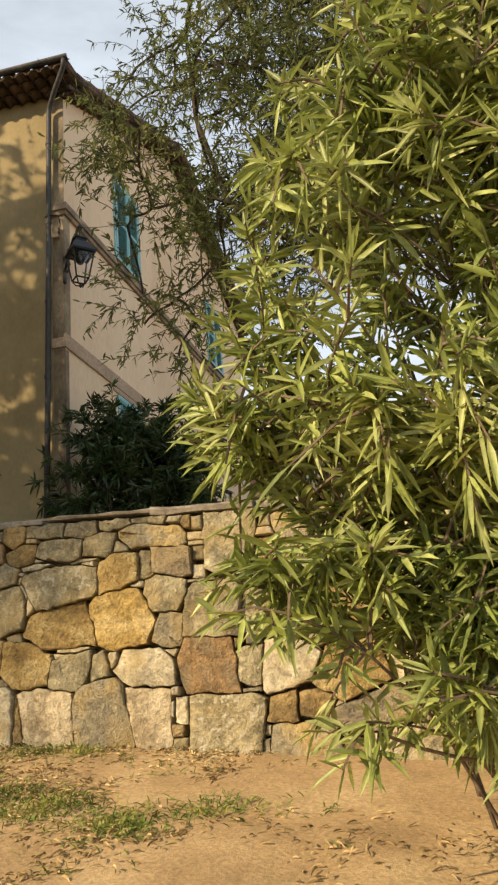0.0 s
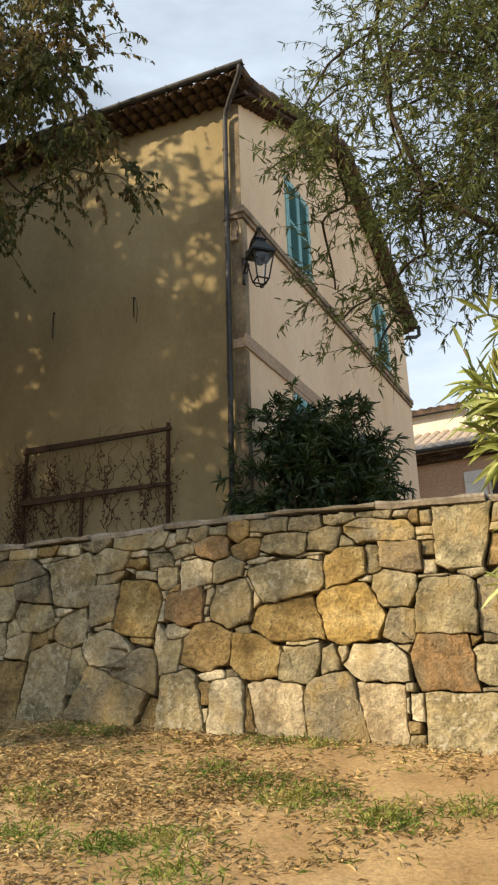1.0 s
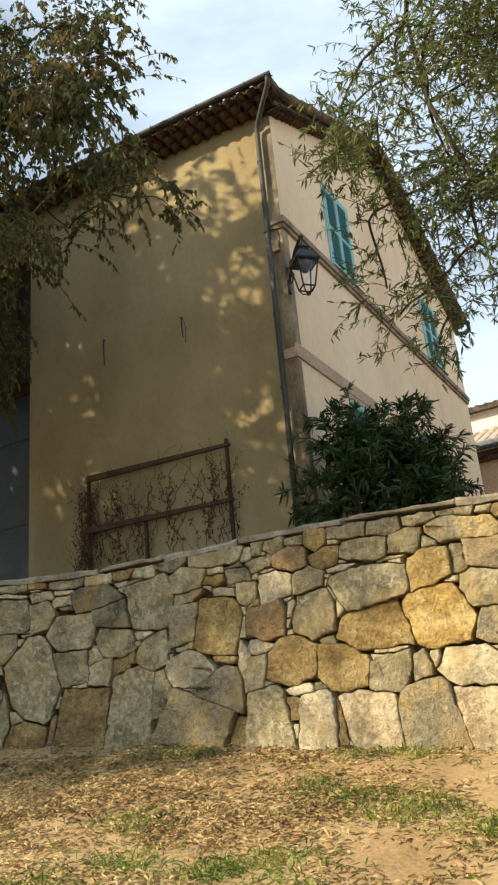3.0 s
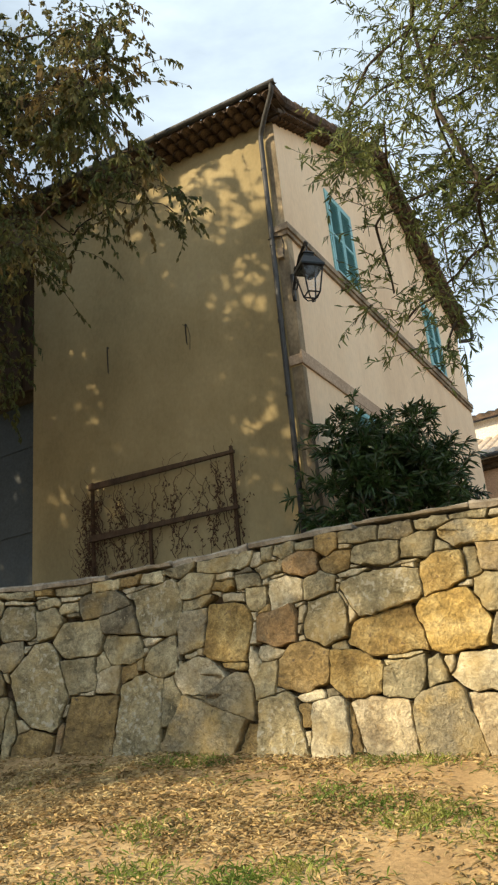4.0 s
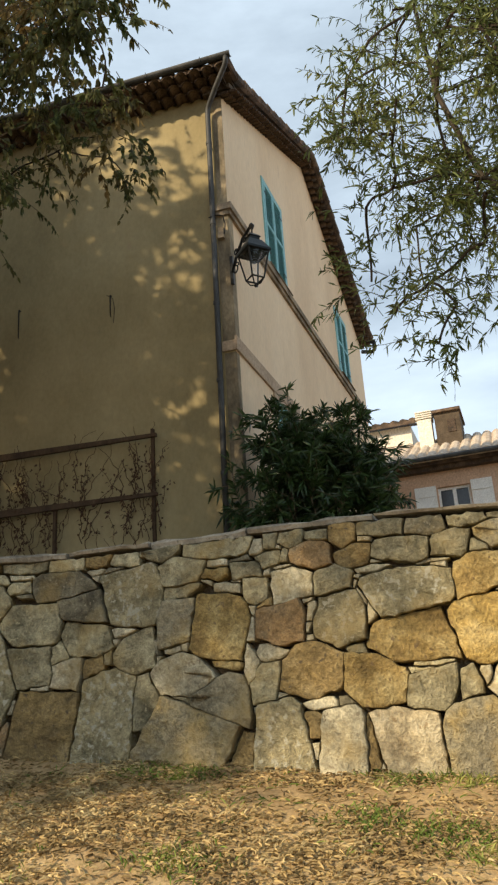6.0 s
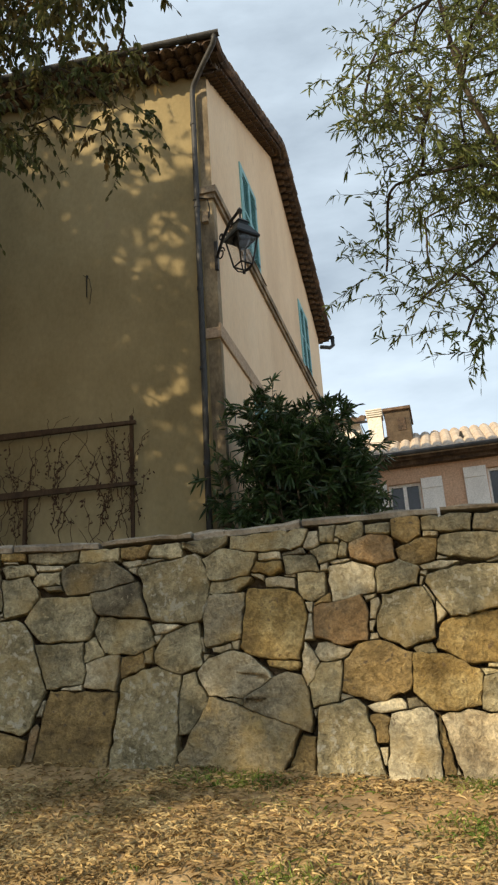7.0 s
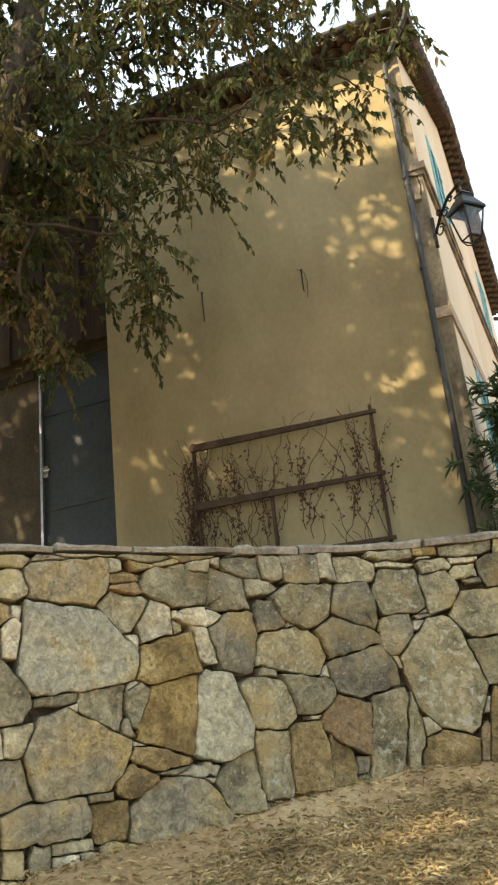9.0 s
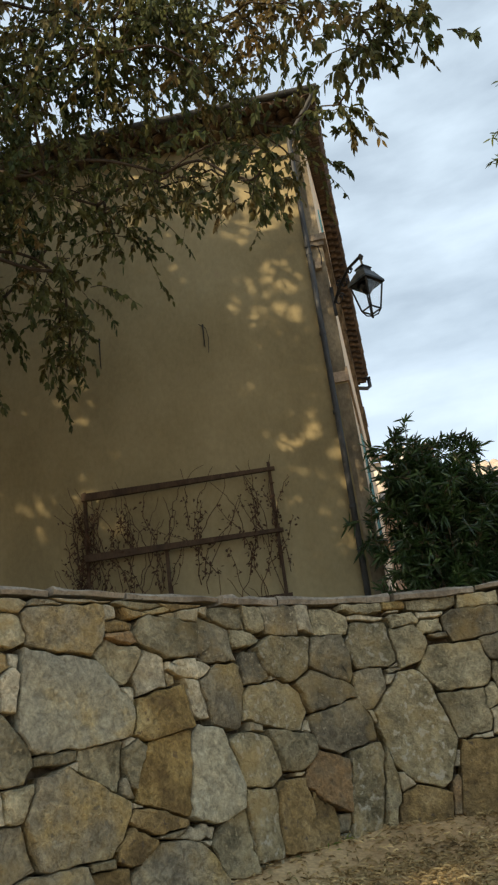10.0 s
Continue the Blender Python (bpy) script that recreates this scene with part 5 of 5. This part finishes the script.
# the tree on the terrace, whose branches hang before the house
lt = thing("broadleaf_tree", (-8.9, 3.1, 2.5), "broadleaf tree with drooping olive-brown foliage on the terrace", "tree")
rng = np.random.default_rng(21)
wood, twigs = bmesh.new(), bmesh.new()
trunk_pts = [(-8.9, 3.1, 2.3), (-8.5, 3.3, 3.6), (-7.8, 3.6, 4.9), (-7.0, 3.95, 5.8), (-6.66, 4.0, 6.7), (-6.5, 4.1, 7.8), (-6.4, 4.2, 9.0), (-6.3, 4.1, 10.2)]
tube(wood, trunk_pts, [0.26, 0.20, 0.18, 0.165, 0.15, 0.12, 0.08, 0.04], 12)
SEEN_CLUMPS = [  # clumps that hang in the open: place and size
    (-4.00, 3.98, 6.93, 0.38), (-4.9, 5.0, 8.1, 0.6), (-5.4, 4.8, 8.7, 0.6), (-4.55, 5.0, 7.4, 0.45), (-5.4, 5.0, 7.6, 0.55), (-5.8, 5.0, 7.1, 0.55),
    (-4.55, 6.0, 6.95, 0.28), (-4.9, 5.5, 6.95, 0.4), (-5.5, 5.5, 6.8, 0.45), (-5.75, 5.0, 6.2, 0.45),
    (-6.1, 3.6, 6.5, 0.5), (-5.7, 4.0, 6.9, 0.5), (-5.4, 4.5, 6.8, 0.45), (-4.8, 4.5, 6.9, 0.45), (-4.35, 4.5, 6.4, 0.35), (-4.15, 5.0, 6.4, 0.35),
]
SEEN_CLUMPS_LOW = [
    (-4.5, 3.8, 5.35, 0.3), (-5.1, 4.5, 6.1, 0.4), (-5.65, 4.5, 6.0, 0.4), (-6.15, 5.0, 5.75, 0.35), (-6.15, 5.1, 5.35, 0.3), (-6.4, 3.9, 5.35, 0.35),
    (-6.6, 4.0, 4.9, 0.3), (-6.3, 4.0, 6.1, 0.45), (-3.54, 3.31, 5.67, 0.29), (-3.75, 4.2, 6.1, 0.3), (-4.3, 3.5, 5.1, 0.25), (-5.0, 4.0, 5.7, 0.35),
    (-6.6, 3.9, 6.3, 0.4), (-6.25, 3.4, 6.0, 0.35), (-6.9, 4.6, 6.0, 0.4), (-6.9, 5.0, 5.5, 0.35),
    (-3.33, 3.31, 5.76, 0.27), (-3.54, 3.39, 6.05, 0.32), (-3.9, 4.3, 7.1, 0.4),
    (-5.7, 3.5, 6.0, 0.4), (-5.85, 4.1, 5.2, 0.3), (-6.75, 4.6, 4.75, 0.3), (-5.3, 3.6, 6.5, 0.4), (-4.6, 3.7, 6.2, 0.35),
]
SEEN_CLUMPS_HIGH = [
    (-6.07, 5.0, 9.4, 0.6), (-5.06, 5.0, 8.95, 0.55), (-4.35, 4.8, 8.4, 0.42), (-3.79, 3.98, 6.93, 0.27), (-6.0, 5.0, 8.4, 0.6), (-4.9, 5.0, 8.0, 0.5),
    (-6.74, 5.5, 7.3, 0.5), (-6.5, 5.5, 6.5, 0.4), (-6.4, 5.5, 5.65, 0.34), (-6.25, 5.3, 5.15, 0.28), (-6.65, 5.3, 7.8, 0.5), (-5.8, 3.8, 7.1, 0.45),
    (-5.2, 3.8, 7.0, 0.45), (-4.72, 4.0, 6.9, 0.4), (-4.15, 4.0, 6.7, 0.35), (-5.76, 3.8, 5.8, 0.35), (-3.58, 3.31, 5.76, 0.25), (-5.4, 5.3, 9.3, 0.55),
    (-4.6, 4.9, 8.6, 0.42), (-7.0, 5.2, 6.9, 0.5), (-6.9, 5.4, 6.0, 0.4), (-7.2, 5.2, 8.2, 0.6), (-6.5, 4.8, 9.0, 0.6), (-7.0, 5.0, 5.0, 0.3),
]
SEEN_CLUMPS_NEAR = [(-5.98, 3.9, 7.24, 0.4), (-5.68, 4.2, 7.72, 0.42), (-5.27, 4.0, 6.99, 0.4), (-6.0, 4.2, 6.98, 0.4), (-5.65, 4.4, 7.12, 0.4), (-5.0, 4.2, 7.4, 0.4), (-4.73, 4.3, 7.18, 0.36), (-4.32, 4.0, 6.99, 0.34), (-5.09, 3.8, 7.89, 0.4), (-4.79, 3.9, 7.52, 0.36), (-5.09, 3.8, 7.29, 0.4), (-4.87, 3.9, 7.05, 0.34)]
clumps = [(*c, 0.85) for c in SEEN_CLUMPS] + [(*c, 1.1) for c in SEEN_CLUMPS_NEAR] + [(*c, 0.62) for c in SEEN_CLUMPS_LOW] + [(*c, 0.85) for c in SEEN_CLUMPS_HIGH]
inner = []
for _ in range(640):
    v = rng.normal(size=3)
    v /= np.linalg.norm(v)
    v *= rng.uniform(0.1, 1.0) ** 0.45
    x, y, z = -9.8 + 4.9 * v[0], 3.2 + 3.5 * v[1], 8.5 + 3.7 * v[2]
    if x > -5.3 or (x > -6.5 and z < 6.4) or (y > 5.0 and z < 6.6) or (x > -7.4 and z < 5.6):
        continue
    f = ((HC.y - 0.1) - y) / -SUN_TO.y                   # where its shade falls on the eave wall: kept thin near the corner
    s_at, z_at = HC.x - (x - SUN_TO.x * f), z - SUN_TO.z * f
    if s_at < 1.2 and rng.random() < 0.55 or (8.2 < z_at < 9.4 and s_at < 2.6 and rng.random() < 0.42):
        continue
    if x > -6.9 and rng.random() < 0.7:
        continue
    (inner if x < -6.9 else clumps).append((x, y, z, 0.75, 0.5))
for _ in range(34):                                      # crown clumps added towards the sun to shade the eave wall's far half
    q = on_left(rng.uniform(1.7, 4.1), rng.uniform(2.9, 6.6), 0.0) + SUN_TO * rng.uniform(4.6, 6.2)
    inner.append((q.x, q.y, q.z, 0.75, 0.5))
l_at, l_way = [], []
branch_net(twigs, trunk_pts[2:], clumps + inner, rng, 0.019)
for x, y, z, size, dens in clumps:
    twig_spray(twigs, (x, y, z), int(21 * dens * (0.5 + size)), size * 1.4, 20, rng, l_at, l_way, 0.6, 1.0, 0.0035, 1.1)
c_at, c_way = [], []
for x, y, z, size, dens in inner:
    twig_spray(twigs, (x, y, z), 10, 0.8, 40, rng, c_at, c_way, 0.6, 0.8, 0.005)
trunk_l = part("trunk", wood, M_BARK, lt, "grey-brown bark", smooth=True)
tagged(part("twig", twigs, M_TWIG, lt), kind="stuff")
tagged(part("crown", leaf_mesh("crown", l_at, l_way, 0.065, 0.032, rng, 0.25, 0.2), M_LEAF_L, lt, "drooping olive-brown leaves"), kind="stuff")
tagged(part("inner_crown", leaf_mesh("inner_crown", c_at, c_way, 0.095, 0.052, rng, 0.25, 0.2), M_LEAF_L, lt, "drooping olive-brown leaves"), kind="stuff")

# the fine-leaved tree on the terrace
rt = thing("almond_tree", (0.3, 5.4, 2.5), "slender fine-leaved almond tree behind the stone wall", "tree")
rng = np.random.default_rng(5)
wood, twigs = bmesh.new(), bmesh.new()
tr_pts = [(0.75, 5.6, 2.3), (0.5, 5.5, 3.2), (0.0, 5.35, 4.0), (-0.75, 5.15, 4.62), (-1.3, 5.0, 5.1), (-1.5, 5.0, 5.9), (-1.55, 5.05, 6.8), (-1.4, 5.1, 7.8), (-1.3, 5.1, 8.8)]
tube(wood, tr_pts, [0.08, 0.06, 0.04, 0.028, 0.022, 0.019, 0.015, 0.011, 0.006], 9)
tr2 = [(0.5, 5.5, 3.2), (0.35, 5.4, 4.4), (0.15, 5.3, 5.6), (0.0, 5.2, 6.8), (0.0, 5.2, 8.2)]
tube(wood, tr2, [0.06, 0.045, 0.036, 0.026, 0.012], 9)
R_CLUMPS = [
    (-1.9, 4.8, 6.35, 0.4), (-2.1, 4.8, 6.05, 0.32), (-2.2, 5.0, 5.75, 0.3), (-2.1, 5.0, 5.1, 0.34), (-2.0, 5.0, 4.25, 0.3),
    (-1.75, 5.0, 4.4, 0.3), (-1.75, 5.0, 3.95, 0.22), (-2.2, 5.5, 4.8, 0.3), (-1.6, 5.0, 4.2, 0.25), (-1.35, 5.0, 4.6, 0.3),
    (-1.5, 5.0, 6.2, 0.4), (-1.6, 5.0, 6.7, 0.4), (-1.05, 5.0, 5.9, 0.45), (-2.35, 5.4, 6.35, 0.25), (-1.9, 5.0, 5.2, 0.34),
]
r_at, r_way = [], []
clumps = [(*c, 0.45) for c in R_CLUMPS]
for _ in range(150):
    x, y, z = rng.uniform(-1.9, 0.9), rng.uniform(4.4, 6.2), rng.uniform(4.6, 8.8)
    if x < -1.6 and z > 7.4:
        continue
    clumps.append((x, y, z, 0.42, 0.95 + 0.45 * (x > -1.2)))
branch_net(twigs, tr_pts[2:] + tr2[1:], clumps, rng, 0.013)
for x, y, z, size, dens in clumps:
    twig_spray(twigs, (x, y, z), int(14 * dens) + 3, size * 1.5, 20, rng, r_at, r_way, 0.22, 0.7, 0.0032)
part("trunk", wood, M_BARK, rt, "dark slender trunk and limbs", smooth=True)
tagged(part("twig", twigs, M_TWIG, rt), kind="stuff")
tagged(part("crown", leaf_mesh("crown", r_at, r_way, 0.070, 0.0155, rng, 0.2, 0.2), M_LEAF_R, rt, "sparse narrow grey-green leaves"), kind="stuff")


# an unseen tree added behind the camera, whose crown shades the wall
st_ = thing("unseen_shade_tree", (-9.8, -4.4, 1.2), "broad tree out of view, added to shade the stone wall", "tree")
rng = np.random.default_rng(31)
wood = bmesh.new()
s_pts = [(-9.8, -4.4, 0.2), (-9.75, -4.4, 2.4), (-9.7, -4.3, 4.4), (-9.7, -4.2, 6.4), (-9.7, -4.1, 8.6)]
tube(wood, s_pts, [0.26, 0.21, 0.17, 0.12, 0.05], 12)
s_at, s_way = [], []
twigs = bmesh.new()
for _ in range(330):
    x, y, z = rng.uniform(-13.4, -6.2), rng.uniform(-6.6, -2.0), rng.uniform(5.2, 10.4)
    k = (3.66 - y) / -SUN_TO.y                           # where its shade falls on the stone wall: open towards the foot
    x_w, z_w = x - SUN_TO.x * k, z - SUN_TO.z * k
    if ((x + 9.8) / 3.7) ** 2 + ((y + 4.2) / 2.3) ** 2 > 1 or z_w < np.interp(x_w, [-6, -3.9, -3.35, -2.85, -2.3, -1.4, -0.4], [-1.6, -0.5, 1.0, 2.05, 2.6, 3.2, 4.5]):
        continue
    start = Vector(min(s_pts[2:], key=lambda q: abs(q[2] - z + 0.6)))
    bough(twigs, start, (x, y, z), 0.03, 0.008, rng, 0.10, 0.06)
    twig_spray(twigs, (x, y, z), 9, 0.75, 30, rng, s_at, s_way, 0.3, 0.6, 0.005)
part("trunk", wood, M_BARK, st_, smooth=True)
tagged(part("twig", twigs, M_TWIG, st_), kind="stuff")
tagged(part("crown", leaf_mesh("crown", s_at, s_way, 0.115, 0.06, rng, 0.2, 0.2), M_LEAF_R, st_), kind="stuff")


def oleander(name, base, tips, label, leaf, length, width, per, rng_, mat_leaf, stem_r=0.011, upright=0.0, side_leaves=14, face=None):
    """A many-stemmed bush: stems arch from the base to the tips, with whorls of long leaves on their upper halves."""
    ob = thing(name, base, label, "bush")
    st = bmesh.new()
    at, way = [], []
    b = Vector(base)
    joints = []
    for k_, t_ in enumerate(tips):
        t_ = Vector(t_)
        lean = Vector(((t_.x - b.x) * (upright if t_.z - b.z > 0.9 else 0.15), 0, 0))
        start = b + lean + Vector((rng_.normal() * 0.12, rng_.normal() * 0.12, 0))
        forks = [q for q in joints if q.z < t_.z - 0.15]
        if k_ % 4 and forks:
            start = min(forks, key=lambda q: (q - t_).length)
        pts = bough(st, start, t_, stem_r * (0.5 if k_ % 4 else 1.0), 0.003, rng_, 0.06, 0.05, 8)
        if k_ % 4 == 0:
            joints += pts[3:7]
        for j in range(per):
            f = 1 - abs(rng_.normal()) * (0.22 if k_ % 4 == 0 else 0.4)
            f = max(0.12, f) * 8
            i = min(int(f), 7)
            q = pts[i].lerp(pts[i + 1], f - i)
            ax = (pts[i + 1] - pts[i]).normalized()
            out = Vector(rng_.normal(size=3))
            out = (out - ax * out.dot(ax)).normalized()
            at.append(q)
            way.append(out * rng_.uniform(0.6, 1.1) + ax * rng_.uniform(0.25, 1.0))
        for j in range(3):
            q = pts[6].lerp(pts[8], rng_.uniform(0, 1))
            side = q + Vector(rng_.normal(size=3)) * length * 0.9
            tube(st, [q, q.lerp(side, 0.5) + Vector((0, 0, 0.02)), side], [0.005, 0.004, 0.003], 4, cap=False)
            for _ in range(side_leaves):
                at.append(q.lerp(side, rng_.uniform(0.4, 1.0)))
                way.append((side - q).normalized() * 0.6 + Vector(rng_.normal(size=3)) * 0.7)
    tagged(part("stem", st, M_STEM, ob), kind="stuff")
    tagged(part("leaves", leaf_mesh("leaves", at, way, length, width, rng_, 0.18, 0.35, face), mat_leaf, ob, leaf), kind="stuff")
    return ob


# the oleander close to the camera
rng = np.random.default_rng(3)
tips = []
while len(tips) < 330:
    x, y, z = rng.uniform(-0.75, 0.95), 1.75 + rng.uniform(0, 1) ** 1.6, rng.uniform(1.45, 4.4)
    left_edge = max(0.0, 0.36 * (2.1 - y)) - 0.03 + np.interp(z, [1.35, 1.6, 2.05, 2.2, 2.45, 2.77, 3.14, 3.7, 4.4], [-0.20, -0.27, -0.36, -0.66, -0.66, -0.53, -0.39, -0.16, 0.05])
    if x < left_edge or (z < 2.0 and (y < 2.0 or rng.random() < 0.5)):
        continue
    if -0.52 < x < 0.25 and 2.42 < z < 2.84 and rng.random() < 0.62:     # a thin place where the sky shows through
        continue
    tips.append((x, y, z))
tips += [(-0.60, 2.08, 1.84), (-0.54, 2.1, 1.76), (-0.46, 2.05, 1.74), (-0.61, 2.12, 1.90), (-0.50, 2.05, 1.88), (-0.30, 2.05, 1.47), (-0.70, 2.05, 2.24), (-0.68, 2.05, 2.36), (-0.70, 2.1, 2.30), (-0.62, 2.0, 2.3)]
while len(tips) < 386:         # the low skirt that hides the stems
    x, y, z = rng.uniform(-0.40, 0.30), rng.uniform(2.05, 2.45), rng.uniform(1.42, 1.95)
    if x > -0.12 - 0.55 * (z - 1.42):
        tips.append((x, y, z))
near_ol = oleander("oleander_bush", (0.6, 2.95, ground_z(0.6, 2.95) - 0.05), tips, "tall sunlit oleander bush with long yellow-green leaves", "long lance-shaped leaves", 0.115, 0.0175, 46, rng, M_LEAF_O, 0.008, 0.5, 10, SUN_TO)
bm = bmesh.new()
bough(bm, (0.45, 2.75, 1.12), (-0.27, 2.07, 1.44), 0.009, 0.004, rng, 0.05, 0.02)
part("low_branch", bm, M_STEM, near_ol)

# the dark oleander on the terrace by the house corner
rng = np.random.default_rng(9)
tips = []
while len(tips) < 170:
    x, y, z = rng.uniform(-4.25, -2.45), rng.uniform(7.0, 9.2), rng.uniform(3.2, 4.95)
    d = ((x + 3.40) / 0.84) ** 2 + ((y - 8.10 - 0.54 * (x + 3.40)) / 0.6) ** 2 + (max(0, z - 3.9) / 1.02) ** 2
    if d > 1.0 or (x < -3.86 and y > 7.55):
        continue
    tips.append((x, y, z))
tips += [(-3.72, 7.8, 4.94), (-3.6, 7.9, 4.98), (-3.02, 8.3, 5.02), (-3.4, 8.1, 4.90), (-2.9, 8.4, 4.96), (-3.15, 8.3, 4.98), (-2.72, 8.5, 4.65), (-2.64, 8.6, 4.3), (-3.84, 7.6, 4.8), (-4.08, 7.45, 3.7), (-4.1, 7.5, 4.1)]
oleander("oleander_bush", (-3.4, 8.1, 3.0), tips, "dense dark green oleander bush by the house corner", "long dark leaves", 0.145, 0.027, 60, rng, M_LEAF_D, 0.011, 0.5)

# ---- fallen leaves and grass on the bank ----
rng = np.random.default_rng(17)
at, way = [], []
while len(at) < 28000:
    x, y = rng.uniform(-6.0, 0.2), rng.uniform(1.9, 3.75)
    if len(at) % 6 == 0:
        x, y = rng.uniform(-8.5, 3.5), 1.9 - abs(rng.normal()) * 1.6
    dens = 0.5 + 0.9 * noise.noise((x * 1.3, y * 2.0, 5.0)) + 0.5 * noise.noise((x * 5, y * 5, 2.0))
    dens += np.interp(x, [-5, -3.6, -2.6, -1.6, -0.6], [0.8, 0.5, 0.25, -0.3, -0.62])
    if (y < 2.2 and x > -1.7 and rng.random() < 0.8) or (x > -1.0 and rng.random() < 0.75):
        continue
    gap = 3.66 - y if x > -3.45 else 1.5 - math.hypot(x + 3.45, y - 2.16)
    if rng.random() > dens or (x < -3.4 and gap < 0.22 and rng.random() < 0.7):
        continue
    at.append((x, y, ground_z(x, y) + 0.004 + 0.008 * rng.random()))
    a = rng.uniform(0, 6.283)
    way.append((math.cos(a), math.sin(a), rng.uniform(0.15, 0.85)))
litter = tagged(part("fallen_leaves", leaf_mesh("fallen_leaves", at, way, 0.047, 0.0098, rng, 0.62, 0.5), M_LITTER), "dry tan leaves scattered over the earth", "leaf litter", kind="stuff")
at, way = [], []
TUFTS = [(-2.36, 2.23), (-2.03, 2.25), (-1.87, 2.37), (-1.86, 3.01), (-2.09, 3.10), (-2.52, 1.98), (-1.71, 2.13), (-1.29, 2.79), (-1.57, 2.93), (-1.81, 3.58), (-2.04, 3.55), (-1.22, 2.70), (-1.0, 2.91), (-1.66, 2.84), (-2.9, 3.5), (-3.1, 3.5), (-2.6, 2.6)]
for cx, cy in TUFTS:
    for _ in range(240):
        x, y = cx + rng.normal() * 0.085, min(cy + rng.normal() * 0.07, 3.62)
        at.append((x, y, ground_z(x, y) - 0.002))
        way.append((rng.normal() * 0.55, rng.normal() * 0.55, 0.8))
for _ in range(500):
    x, y = rng.uniform(-5.0, -0.5), rng.uniform(1.9, 3.62)
    if noise.noise((x * 1.8, y * 2.4, 8.0)) < 0.0:
        continue
    for _k in range(4):
        at.append((x + rng.normal() * 0.02, y + rng.normal() * 0.02, ground_z(x, y) - 0.002))
        way.append((rng.normal() * 0.7, rng.normal() * 0.7, 0.6))
grass = tagged(part("grass", leaf_mesh("grass", at, way, 0.060, 0.006, rng, 0.45, 0.2), M_GRASS), "thin tufts of green and straw-coloured grass", "grass", kind="stuff")

# ---- coping slabs and wall stones ----
u = -4.9
crng = np.random.default_rng(4)
while u < 8.9:
    w = crng.uniform(0.28, 0.62)
    th, lip = crng.uniform(0.026, 0.045), crng.uniform(0.005, 0.035)
    bm = bmesh.new()
    n = 6
    sec = []
    for i in range(n + 1):
        q = u + 0.006 + (w - 0.012) * i / n
        zt = wall_top(q)
        e = lip + crng.uniform(-0.014, 0.014)
        sec.append([bm.verts.new(wall_point(q, zt - th, -0.42)), bm.verts.new(wall_point(q, zt - th + crng.uniform(-0.004, 0.004), e - 0.008)), bm.verts.new(wall_point(q, zt - th * 0.5, e)),
                    bm.verts.new(wall_point(q, zt - 0.006 + crng.uniform(-0.008, 0.006), e - 0.012)), bm.verts.new(wall_point(q, zt, -0.42))])
    for a, b in zip(sec, sec[1:]):
        for k in range(5):
            bm.faces.new((a[k], b[k], b[(k + 1) % 5], a[(k + 1) % 5]))
    bm.faces.new(sec[0])
    bm.faces.new(sec[-1][::-1])
    part("coping_slab", bm, M_COPING, stone_wall)
    u += w
loose_v, loose_f, count = [], [], 0
order = sorted(range(len(blocks)), key=lambda i: -area(blocks[i][0]))
for rank, i in enumerate(order):
    me, kind, size = stone_mesh(i)
    cu = sum(q_[0] for q_ in blocks[i][0]) / len(blocks[i][0])
    if -0.6 < cu < 6.3 and count < 298:
        count += 1
        part("stone", me, STONE[kind], stone_wall)
    else:
        k0 = len(loose_v)
        loose_v += [tuple(v.co) for v in me.vertices]
        loose_f += [tuple(k0 + q for q in p.vertices) for p in me.polygons]
        bpy.data.meshes.remove(me)
if loose_v:
    tagged(part("small_stones", mesh_of("small_stones", loose_v, loose_f), STONE["l"], stone_wall, "small wedging stones in the joints"), kind="stuff")
